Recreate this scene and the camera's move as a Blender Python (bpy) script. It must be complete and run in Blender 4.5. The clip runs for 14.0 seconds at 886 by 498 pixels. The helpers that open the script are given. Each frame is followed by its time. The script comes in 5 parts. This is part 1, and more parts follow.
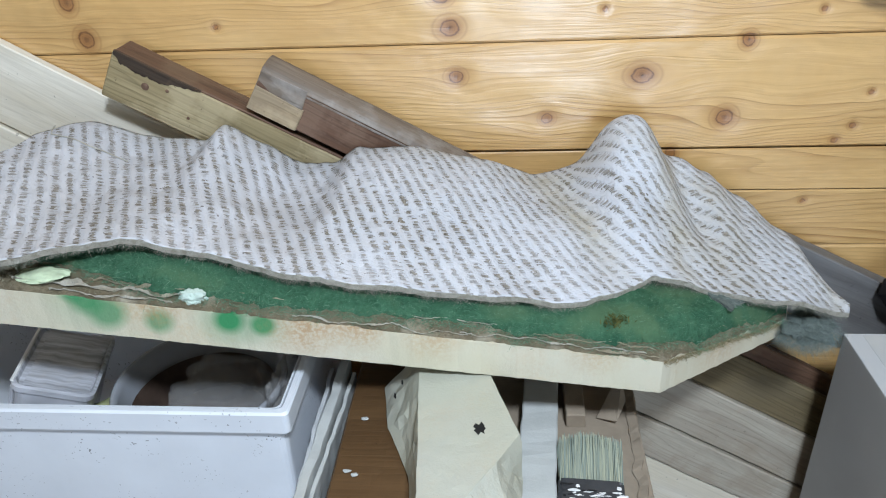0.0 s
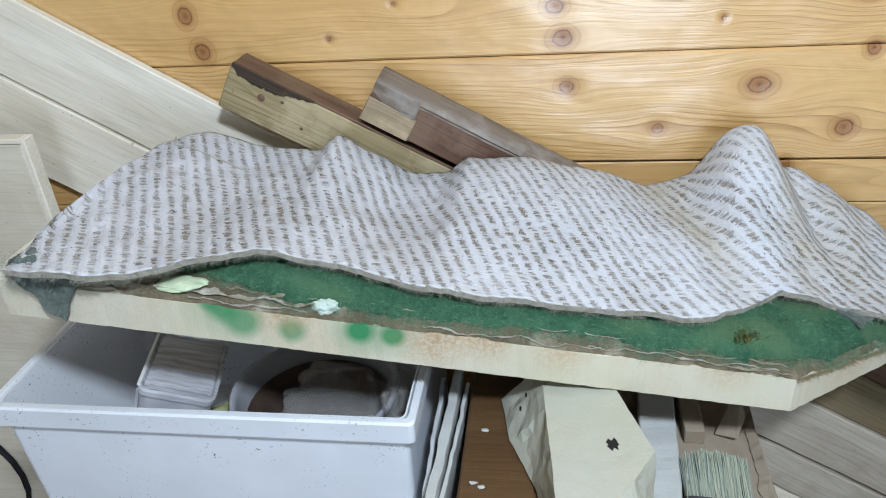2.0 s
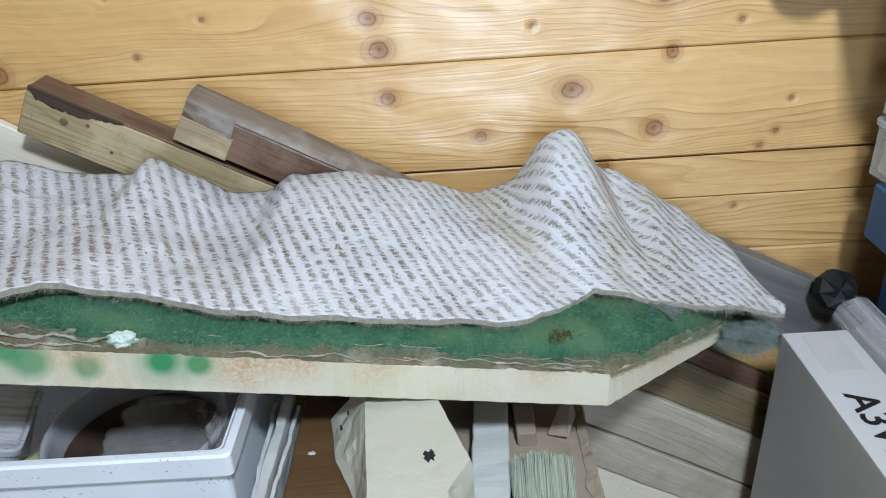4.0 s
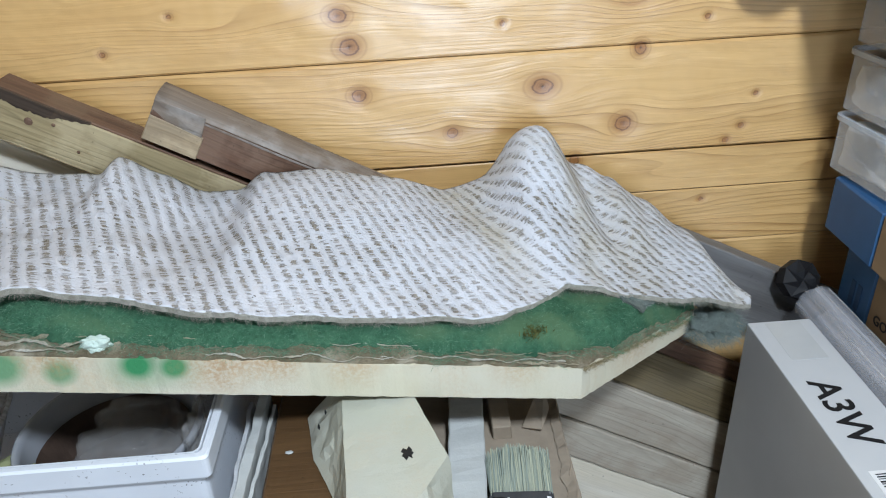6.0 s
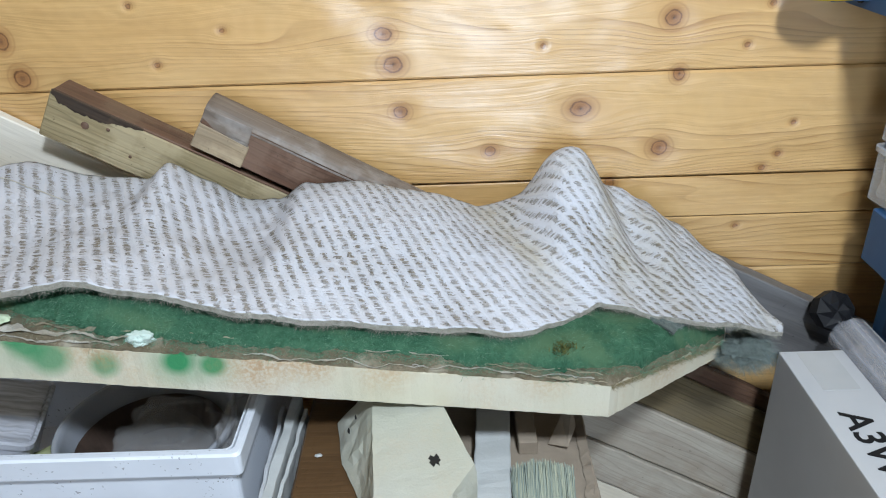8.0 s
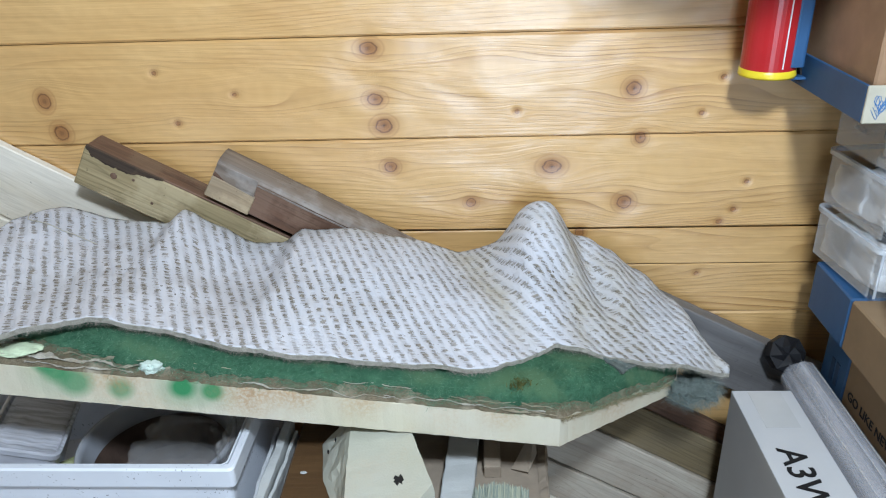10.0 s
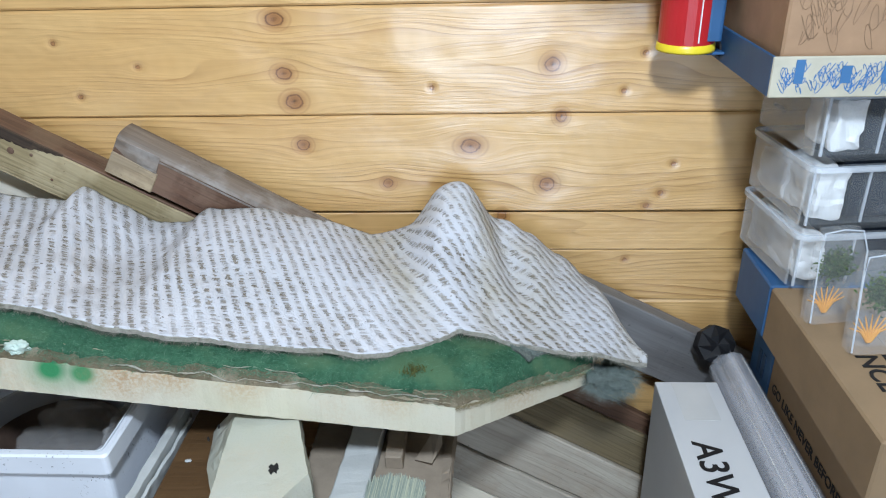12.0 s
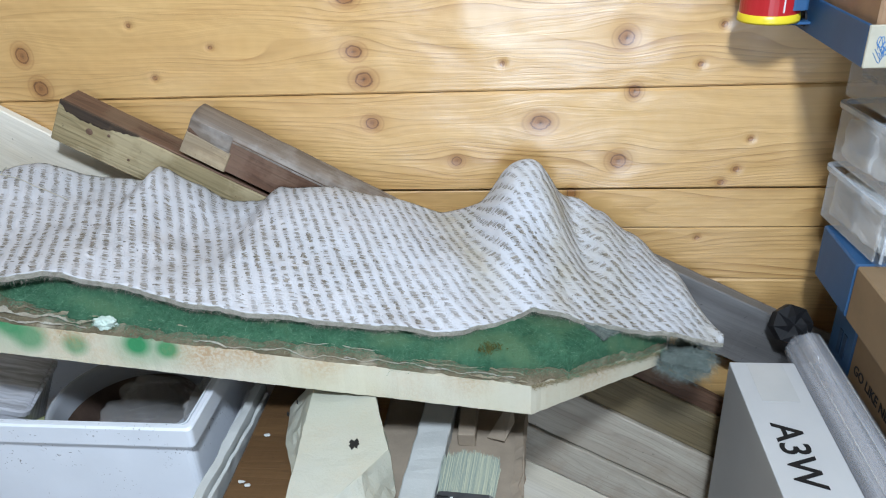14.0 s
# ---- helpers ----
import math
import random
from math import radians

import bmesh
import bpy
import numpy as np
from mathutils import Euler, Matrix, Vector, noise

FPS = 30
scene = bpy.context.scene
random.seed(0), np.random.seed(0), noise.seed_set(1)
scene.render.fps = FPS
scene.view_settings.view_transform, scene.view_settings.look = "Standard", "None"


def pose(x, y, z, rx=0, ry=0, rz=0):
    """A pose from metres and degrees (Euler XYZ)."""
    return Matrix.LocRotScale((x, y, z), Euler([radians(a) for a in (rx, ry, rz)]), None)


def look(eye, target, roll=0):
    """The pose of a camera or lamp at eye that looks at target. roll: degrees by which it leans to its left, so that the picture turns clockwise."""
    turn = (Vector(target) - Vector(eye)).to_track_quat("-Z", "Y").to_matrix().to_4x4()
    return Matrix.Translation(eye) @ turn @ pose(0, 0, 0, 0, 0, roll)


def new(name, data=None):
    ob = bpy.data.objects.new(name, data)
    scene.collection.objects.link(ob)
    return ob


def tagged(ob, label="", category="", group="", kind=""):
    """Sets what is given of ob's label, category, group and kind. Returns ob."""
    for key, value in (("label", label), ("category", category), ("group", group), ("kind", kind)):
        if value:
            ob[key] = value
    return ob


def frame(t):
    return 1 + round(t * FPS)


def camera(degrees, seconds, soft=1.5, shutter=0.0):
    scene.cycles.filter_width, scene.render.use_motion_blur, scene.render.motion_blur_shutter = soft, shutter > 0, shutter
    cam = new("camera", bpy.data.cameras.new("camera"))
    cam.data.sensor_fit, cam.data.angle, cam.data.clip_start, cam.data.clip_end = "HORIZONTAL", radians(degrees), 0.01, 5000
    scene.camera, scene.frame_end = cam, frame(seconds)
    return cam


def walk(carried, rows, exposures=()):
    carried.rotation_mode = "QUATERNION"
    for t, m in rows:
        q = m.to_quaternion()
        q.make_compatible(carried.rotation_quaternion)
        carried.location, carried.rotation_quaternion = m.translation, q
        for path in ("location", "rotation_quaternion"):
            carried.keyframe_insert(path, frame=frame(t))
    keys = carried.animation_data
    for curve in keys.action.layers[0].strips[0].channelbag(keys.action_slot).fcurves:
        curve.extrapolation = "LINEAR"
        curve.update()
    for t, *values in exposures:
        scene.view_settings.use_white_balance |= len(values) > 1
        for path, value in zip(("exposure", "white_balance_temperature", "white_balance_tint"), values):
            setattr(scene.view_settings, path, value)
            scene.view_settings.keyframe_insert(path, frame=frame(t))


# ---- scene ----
cam = camera(61.7, 14.0, soft=1.1)
PATH = [
    (0, (0.059, 0.232, 0.688), (-0.116, 1.959, -0.305), -3.1),
    (0.5, (0.007, 0.239, 0.692), (-0.198, 1.971, -0.288), -3.7),
    (1, (-0.028, 0.234, 0.695), (-0.326, 1.96, -0.27), -5.0),
    (1.5, (-0.016, 0.227, 0.695), (-0.351, 1.951, -0.261), -5.1),
    (2, (-0.008, 0.229, 0.698), (-0.302, 1.948, -0.28), -4.5),
    (2.5, (0.01, 0.229, 0.696), (-0.236, 1.954, -0.285), -4.3),
    (3, (0.041, 0.231, 0.7), (-0.07, 1.978, -0.267), -2.9),
    (3.5, (0.055, 0.232, 0.695), (-0.023, 1.995, -0.245), -3.5),
    (4, (0.064, 0.242, 0.686), (0.036, 1.999, -0.27), -3.9),
    (4.2, (0.067, 0.246, 0.684), (0.07, 1.998, -0.281), -3.6),
    (6.3, (0.059, 0.24, 0.697), (0.114, 1.977, -0.292), -3.3),
    (6.5, (0.066, 0.235, 0.694), (0.104, 1.982, -0.279), -3.2),
    (7, (0.07, 0.229, 0.698), (0.122, 2.001, -0.226), -1.3),
    (7.5, (0.066, 0.226, 0.695), (0.102, 2.018, -0.194), -1.4),
    (8, (0.055, 0.226, 0.695), (0.032, 1.996, -0.235), -2.2),
    (8.5, (0.047, 0.237, 0.711), (0.0, 2.007, -0.219), -2.5),
    (8.7, (0.049, 0.232, 0.714), (0.008, 2.009, -0.203), -2.2),
    (10.8, (0.159, 0.12, 0.784), (-0.114, 1.901, -0.084), -1.8),
    (11, (0.17, 0.117, 0.786), (-0.196, 1.884, -0.077), -3.1),
    (11.5, (0.201, 0.15, 0.751), (-0.059, 1.936, -0.111), -3.4),
    (12, (0.21, 0.186, 0.726), (0.108, 1.974, -0.163), -1.5),
    (12.5, (0.2, 0.188, 0.717), (0.101, 1.978, -0.171), -2.2),
    (13, (0.199, 0.192, 0.718), (0.075, 1.964, -0.203), -2.7),
    (13.5, (0.187, 0.185, 0.725), (0.033, 1.949, -0.203), -2.8),
    (14, (0.18, 0.186, 0.724), (-0.038, 1.941, -0.209), -3.3),
]
walk(cam, [(t, look(eye, target, roll)) for t, eye, target, roll in PATH], exposures=((0, 0.0, 6500, 10), (8.7, 0.0, 6500, 10), (10.8, -0.02, 6300, 10), (12.5, 0.05, 6350, 10), (14, 0.06, 6400, 10)))

# ---- light ----
world = bpy.data.worlds.new("room_dusk")
world.use_nodes = True
scene.world = world
world.node_tree.nodes["Background"].inputs[0].default_value = (0.62, 0.84, 1.0, 1)
world.node_tree.nodes["Background"].inputs[1].default_value = 0.15


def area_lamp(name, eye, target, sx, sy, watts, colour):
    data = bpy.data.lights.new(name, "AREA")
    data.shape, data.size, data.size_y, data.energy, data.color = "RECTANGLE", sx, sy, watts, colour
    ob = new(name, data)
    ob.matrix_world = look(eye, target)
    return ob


area_lamp("ceiling_lamp", (0.25, 0.00, 1.27), (0.08, 0.95, 0.35), 0.12, 0.10, 19.0, (0.80, 0.93, 1.06))
# soft overhead fill, added and unseen, for light bounced off the ceiling
area_lamp("room_lamp", (0.1, 0.35, 2.05), (0.05, 0.75, 0.3), 0.9, 0.4, 2.5, (0.74, 0.90, 1.05))
# unseen fill lamp added behind the camera for frontal light and wall sheen
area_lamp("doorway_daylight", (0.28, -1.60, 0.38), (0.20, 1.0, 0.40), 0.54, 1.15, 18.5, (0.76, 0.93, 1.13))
scene.view_settings.exposure = 0.0


# ---- materials ----
class Tree:
    """A node material written as short expressions."""

    def __init__(self, name, rough=0.6, spec=0.4, metal=0.0):
        self.m = bpy.data.materials.new(name)
        self.m.use_nodes = True
        self.t = self.m.node_tree
        self.b = self.t.nodes["Principled BSDF"]
        self.b.inputs["Roughness"].default_value = rough
        self.b.inputs["Specular IOR Level"].default_value = spec
        self.b.inputs["Metallic"].default_value = metal

    def node(self, kind, **kw):
        n = self.t.nodes.new(kind)
        for k, v in kw.items():
            setattr(n, k, v)
        return n

    def put(self, socket, value):
        if isinstance(value, bpy.types.NodeSocket):
            self.t.links.new(value, socket)
        else:
            socket.default_value = value

    def coord(self, scale=(1, 1, 1), which="Object"):
        c = self.node("ShaderNodeTexCoord")
        m = self.node("ShaderNodeMapping")
        self.t.links.new(c.outputs[which], m.inputs[0])
        m.inputs["Scale"].default_value = scale
        return m.outputs[0]

    def shift(self, vec, amount):
        r = self.node("ShaderNodeObjectInfo").outputs["Random"]
        k = self.math("MULTIPLY", r, amount)
        n = self.node("ShaderNodeVectorMath", operation="ADD")
        self.put(n.inputs[0], vec)
        self.put(n.inputs[1], k)
        return n.outputs[0]

    def noise(self, vec, scale=5.0, detail=4.0, rough=0.55, dist=0.0):
        n = self.node("ShaderNodeTexNoise")
        self.put(n.inputs["Vector"], vec)
        n.inputs["Scale"].default_value = scale
        n.inputs["Detail"].default_value = detail
        n.inputs["Roughness"].default_value = rough
        n.inputs["Distortion"].default_value = dist
        return n.outputs[0]

    def math(self, op, a, b=0.0, c=0.0):
        n = self.node("ShaderNodeMath", operation=op)
        for k, v in enumerate((a, b, c)):
            self.put(n.inputs[k], v)
        return n.outputs[0]

    def ramp(self, fac, *stops):
        n = self.node("ShaderNodeValToRGB")
        e = n.color_ramp.elements
        while len(e) < len(stops):
            e.new(0.5)
        for k, (p, c) in enumerate(stops):
            e[k].position = p
            e[k].color = (*c, 1) if isinstance(c, tuple) else (c, c, c, 1)
        self.put(n.inputs[0], fac)
        return n.outputs[0]

    def mix(self, fac, a, b, mode="MIX"):
        n = self.node("ShaderNodeMix", data_type="RGBA", blend_type=mode)
        self.put(n.inputs["Factor"], fac)
        self.put(n.inputs[6], (*a, 1) if isinstance(a, tuple) else a)
        self.put(n.inputs[7], (*b, 1) if isinstance(b, tuple) else b)
        return n.outputs[2]

    def attr(self, name):
        return self.node("ShaderNodeAttribute", attribute_name=name)

    def split(self, vec):
        n = self.node("ShaderNodeSeparateXYZ")
        self.put(n.inputs[0], vec)
        return n.outputs

    def join(self, x, y, z):
        n = self.node("ShaderNodeCombineXYZ")
        for k, v in enumerate((x, y, z)):
            self.put(n.inputs[k], v)
        return n.outputs[0]

    def bump(self, height, strength=0.3, dist=0.001):
        n = self.node("ShaderNodeBump")
        n.inputs["Strength"].default_value = strength
        n.inputs["Distance"].default_value = dist
        self.put(n.inputs["Height"], height)
        self.t.links.new(n.outputs[0], self.b.inputs["Normal"])

    def done(self, colour=None, rough=None):
        if colour is not None:
            self.put(self.b.inputs["Base Color"], (*colour, 1) if isinstance(colour, tuple) else colour)
        if rough is not None:
            self.put(self.b.inputs["Roughness"], rough)
        return self.m


def pine_wall():
    """Varnished pine boards: growth lines that flow round the knots, knots with a dark heart."""
    t = Tree("varnished_pine", 0.3, 0.45)
    a = t.attr("grain").outputs["Vector"]
    x, v, k = t.split(a)
    info = t.math("MULTIPLY", t.node("ShaderNodeObjectInfo").outputs["Random"], 37.0)
    wide = t.noise(t.join(t.math("MULTIPLY_ADD", x, 1.15, info), t.math("MULTIPLY", v, 9.0), info), 1.0, 2.0)
    phase = t.math("ADD", t.math("MULTIPLY", v, 130.0), t.math("MULTIPLY", wide, 19.0))
    saw = t.math("FRACT", phase)
    ring = t.ramp(saw, (0.0, 0.0), (0.50, 0.12), (0.84, 0.8), (0.95, 1.0), (1.0, 0.0))
    fine = t.noise(t.join(t.math("MULTIPLY_ADD", x, 6.0, info), t.math("MULTIPLY", v, 420.0), info), 1.0, 3.0)
    blot = t.noise(t.join(t.math("MULTIPLY_ADD", x, 5.0, info), t.math("MULTIPLY", v, 14.0), info), 1.0, 3.0)
    dens = t.noise(t.join(t.math("MULTIPLY_ADD", x, 0.9, info), t.math("MULTIPLY", v, 22.0), info), 1.0, 2.0)
    ringd = t.math("MULTIPLY", ring, t.ramp(dens, (0.40, 0.07), (0.62, 0.9)))
    base = t.mix(ringd, (0.630, 0.385, 0.150), (0.35, 0.17, 0.050))
    base = t.mix(t.ramp(fine, (0.35, 0.0), (0.75, 0.4)), base, (0.42, 0.215, 0.070))
    base = t.mix(t.ramp(blot, (0.4, 0.0), (0.7, 0.5)), base, (0.66, 0.425, 0.18))
    base = t.mix(t.ramp(k, (0.30, 0.75), (0.42, 0.35), (0.47, 0.6), (0.53, 0.12), (0.75, 0.0)), base, (0.36, 0.17, 0.052))
    n2 = t.noise(t.coord((1, 1, 1.5)), 130.0, 4.0, 0.6)
    kd = t.math("ADD", t.math("MULTIPLY", k, 1.25), t.math("MULTIPLY", t.math("SUBTRACT", n2, 0.5), 0.17))
    knot = t.ramp(kd, (0.03, (0.07, 0.026, 0.010)), (0.07, (0.22, 0.092, 0.030)), (0.17, (0.34, 0.152, 0.050)), (0.26, (0.36, 0.165, 0.054)), (0.31, (0.13, 0.048, 0.016)), (0.36, (0.44, 0.215, 0.068)))
    crack = t.ramp(t.math("SINE", t.math("MULTIPLY", kd, 75.0)), (0.2, 0.0), (0.9, 0.3))
    knot = t.mix(crack, knot, (0.19, 0.085, 0.03))
    col = t.mix(t.ramp(kd, (0.33, 1.0), (0.40, 0.0)), base, knot)
    lac = t.noise(t.join(t.math("MULTIPLY", x, 16.0), t.math("MULTIPLY", v, 30.0), 0.0), 1.0, 2.0)
    dish = t.math("SMOOTH_MIN", t.math("MULTIPLY", k, 1.3), 1.0, 0.5)
    relief = t.math("ADD", t.math("MULTIPLY", ringd, -0.35), t.math("MULTIPLY", fine, 0.5))
    relief = t.math("ADD", relief, t.math("ADD", t.math("MULTIPLY", lac, 4.0), t.math("MULTIPLY", dish, 1.6)))
    t.bump(relief, 0.6, 0.0020)
    skin = t.node("ShaderNodeBump")
    skin.inputs["Strength"].default_value = 0.55
    skin.inputs["Distance"].default_value = 0.0022
    swell = t.noise(t.join(t.math("MULTIPLY", x, 11.0), t.math("MULTIPLY", v, 17.0), 3.0), 1.0, 1.5, 0.5)
    t.put(skin.inputs["Height"], t.math("ADD", t.math("ADD", t.math("MULTIPLY", swell, 4.2), t.math("MULTIPLY", dish, 0.8)), t.math("MULTIPLY", fine, 0.18)))
    t.t.links.new(skin.outputs[0], t.b.inputs["Coat Normal"])
    t.b.inputs["Coat Weight"].default_value = 1.0
    t.b.inputs["Coat IOR"].default_value = 1.82
    t.b.inputs["Coat Roughness"].default_value = 0.28
    return t.done(col, t.ramp(lac, (0.3, 0.34), (0.7, 0.46)))


def timber(name, light, dark, scale=1.0, rough=0.65, stain=None, amount=0.5, rings=0.35):
    """Sawn wood with the grain along local x, optional second stain in patches."""
    t = Tree(name, rough, 0.3)
    c = t.shift(t.coord((1, 1, 1)), 7.0)
    x, y, z = t.split(c)
    long = t.join(t.math("MULTIPLY", x, 3.0), t.math("MULTIPLY", y, 60.0 * scale), t.math("MULTIPLY", z, 60.0 * scale))
    g = t.noise(long, 1.0, 4.0, 0.6, 0.4)
    f = t.noise(t.join(t.math("MULTIPLY", x, 14.0), t.math("MULTIPLY", y, 380.0), t.math("MULTIPLY", z, 380.0)), 1.0, 3.0)
    col = t.mix(t.ramp(g, (0.35, 0.0), (0.68, 1.0)), light, dark)
    col = t.mix(t.ramp(f, (0.45, 0.0), (0.8, 0.32)), col, tuple(d * 0.6 for d in dark))
    sway = t.noise(t.join(t.math("MULTIPLY", x, 2.2), t.math("MULTIPLY", y, 16.0), t.math("MULTIPLY", z, 16.0)), 1.0, 2.0)
    turn = t.math("FRACT", t.math("ADD", t.math("MULTIPLY_ADD", z, 125.0, t.math("MULTIPLY", y, 90.0)), t.math("MULTIPLY", sway, 11.0)))
    late = t.math("MULTIPLY", t.ramp(turn, (0.0, 0.0), (0.55, 0.15), (0.88, 1.0), (1.0, 0.0)), t.ramp(g, (0.3, 0.35), (0.7, 1.0)))
    col = t.mix(t.math("MULTIPLY", late, rings), col, tuple(d * 0.5 for d in dark))
    if stain:
        p = t.noise(c, 14.0, 5.0, 0.6)
        col = t.mix(t.math("MULTIPLY", t.ramp(p, (0.48, 0.0), (0.58, 1.0)), amount), col, stain)
    spots = t.noise(c, 190.0, 2.0)
    col = t.mix(t.ramp(spots, (0.70, 0.0), (0.76, 0.6)), col, tuple(d * 0.35 for d in dark))
    t.bump(t.math("ADD", t.math("MULTIPLY", late, -0.7), t.math("ADD", f, t.math("MULTIPLY", g, 0.6))), 0.15 + 0.7 * rings, 0.0013)
    return t.done(col)


def plain(name, colour, rough=0.5, spec=0.4, wobble=0.12, scale=30.0, bump=0.15, speck=None, metal=0.0, speck_scale=260.0):
    """Paint, plastic, card: one colour with faint mottling and optional specks of dirt."""
    t = Tree(name, rough, spec, metal)
    c = t.shift(t.coord(), 5.0)
    n = t.noise(c, scale, 5.0)
    col = t.mix(t.ramp(n, (0.3, 0.0), (0.75, 1.0)), colour, tuple(v * (1 - wobble * 2) for v in colour))
    if speck:
        s = t.noise(c, speck_scale, 1.0)
        gate = t.noise(c, 20.0, 2.0)
        mask = t.math("MULTIPLY", t.ramp(s, (0.685, 0.0), (0.71, 0.9)), t.ramp(gate, (0.47, 0.0), (0.66, 1.0)))
        col = t.mix(mask, col, speck)
    t.bump(t.noise(c, scale * 8, 4.0), bump, 0.0008)
    return t.done(col)


def foam_mat(name, spots=(), colour=(0.56, 0.53, 0.44), rusty=0.35, stains=()):
    """Pale insulation foam with yellowed patches, grime and sprayed green spots."""
    t = Tree(name, 0.75, 0.25)
    c = t.coord()
    n = t.noise(c, 9.0, 5.0)
    col = t.mix(t.ramp(n, (0.35, 0.0), (0.7, 1.0)), colour, tuple(v * w for v, w in zip(colour, (0.93, 0.92, 0.84))))
    rust = t.noise(c, 16.0, 5.0, 0.65)
    grit = t.noise(c, 300.0, 3.0, 0.7)
    rust_mask = t.math("MULTIPLY", t.ramp(rust, (0.43, 0.0), (0.64, rusty)), t.ramp(grit, (0.40, 0.2), (0.62, 1.0)))
    col = t.mix(rust_mask, col, (0.50, 0.33, 0.18))
    for sx, sy, sz, r, k in spots:
        d = t.node("ShaderNodeVectorMath", operation="DISTANCE")
        t.put(d.inputs[0], c)
        d.inputs[1].default_value = (sx, sy, sz)
        edge = t.math("ADD", d.outputs["Value"], t.math("MULTIPLY", t.math("SUBTRACT", n, 0.5), r * 0.7))
        m = t.ramp(t.math("DIVIDE", edge, r * 1.3), (0.45, k), (1.0, 0.0))
        col = t.mix(m, col, (0.040, 0.225, 0.092))
    for sx, sy, sz, r, k in stains:
        d = t.node("ShaderNodeVectorMath", operation="DISTANCE")
        t.put(d.inputs[0], c)
        d.inputs[1].default_value = (sx, sy, sz)
        edge = t.math("ADD", d.outputs["Value"], t.math("MULTIPLY", t.math("SUBTRACT", rust, 0.5), r * 1.6))
        m = t.math("MULTIPLY", t.ramp(t.math("DIVIDE", edge, r), (0.25, k), (1.0, 0.0)), t.ramp(grit, (0.36, 0.25), (0.60, 1.0)))
        col = t.mix(m, col, (0.40, 0.235, 0.11))
    t.bump(t.math("ADD", t.noise(c, 420.0, 3.0), t.math("MULTIPLY", t.noise(c, 60.0, 4.0), 1.2)), 0.35, 0.0012)
    return t.done(col)


def carpet_mat():
    """Carpet back: chalky white latex with rows of short grey-brown stitches."""
    t = Tree("carpet_backing", 0.9, 0.15)
    a = t.attr("weave").outputs["Vector"]
    s, u, q = t.split(a)
    c = t.coord()
    wob = t.noise(c, 75.0, 3.0)
    wob2 = t.noise(c, 500.0, 2.0)
    big = t.noise(c, 13.0, 4.0)
    ph = t.math("ADD", s, t.math("MULTIPLY", t.math("SUBTRACT", wob, 0.5), 0.55))
    ph = t.math("ADD", ph, t.math("MULTIPLY", t.math("SUBTRACT", wob2, 0.5), 0.75))
    saw = t.math("FRACT", t.math("ADD", t.math("MULTIPLY", u, 0.8), t.math("MULTIPLY", wob, 2.0)))
    ph = t.math("ADD", ph, t.math("MULTIPLY", t.math("SUBTRACT", saw, 0.5), 0.13))
    tri = t.math("ABSOLUTE", t.math("SUBTRACT", t.math("FRACT", ph), 0.5))
    row = t.ramp(tri, (0.14, 1.0), (0.23, 0.0))
    dash = t.noise(t.join(t.math("MULTIPLY", t.math("FLOOR", ph), 7.31), t.math("MULTIPLY", u, 1.15), 0.0), 1.0, 4.0, 0.75)
    stitch = t.math("MULTIPLY", row, t.ramp(dash, (0.44, 0.0), (0.54, 1.0)))
    stitch = t.math("MULTIPLY", stitch, t.ramp(big, (0.30, 0.55), (0.60, 1.0)))
    white = t.mix(t.ramp(big, (0.35, 0.0), (0.7, 1.0)), (0.585, 0.60, 0.66), (0.49, 0.50, 0.545))
    browned = t.math("MULTIPLY", q, t.ramp(t.noise(c, 55.0, 5.0, 0.7), (0.25, 0.25), (0.7, 1.0)))
    white = t.mix(browned, white, (0.40, 0.36, 0.28))
    tone = t.mix(t.ramp(wob2, (0.4, 0.0), (0.65, 1.0)), (0.26, 0.225, 0.172), (0.105, 0.086, 0.062))
    col = t.mix(t.math("MULTIPLY", stitch, 0.93), white, tone)
    grit = t.noise(c, 230.0, 1.0)
    col = t.mix(t.ramp(grit, (0.73, 0.0), (0.76, 0.8)), col, (0.10, 0.08, 0.06))
    rib = t.math("MULTIPLY_ADD", tri, 1.6, t.math("MULTIPLY", wob2, 0.5))
    t.bump(t.math("SUBTRACT", rib, t.math("MULTIPLY", stitch, 0.5)), 0.75, 0.0022)
    return t.done(col)


def fibre_mat(name, a, b, scale=45.0, c3=None, rough=0.95):
    """Matted fibres: two tones in clumps and fine strands."""
    t = Tree(name, rough, 0.1)
    c = t.coord()
    n = t.noise(c, scale, 5.0, 0.65)
    f = t.noise(c, scale * 11, 3.0, 0.7, 1.5)
    col = t.mix(t.ramp(n, (0.35, 0.0), (0.65, 1.0)), a, b)
    col = t.mix(t.ramp(f, (0.40, 0.0), (0.70, 0.7)), col, tuple(v * 0.45 for v in a))
    if c3:
        p = t.noise(c, scale * 0.45, 4.0)
        col = t.mix(t.ramp(p, (0.54, 0.0), (0.66, 0.85)), col, c3)
    t.bump(t.math("ADD", f, n), 0.8, 0.004)
    return t.done(col)


def strand_mat(name, a, b):
    t = Tree(name, 0.9, 0.1)
    r = t.node("ShaderNodeNewGeometry").outputs["Random Per Island"]
    return t.done(t.mix(r, a, b))


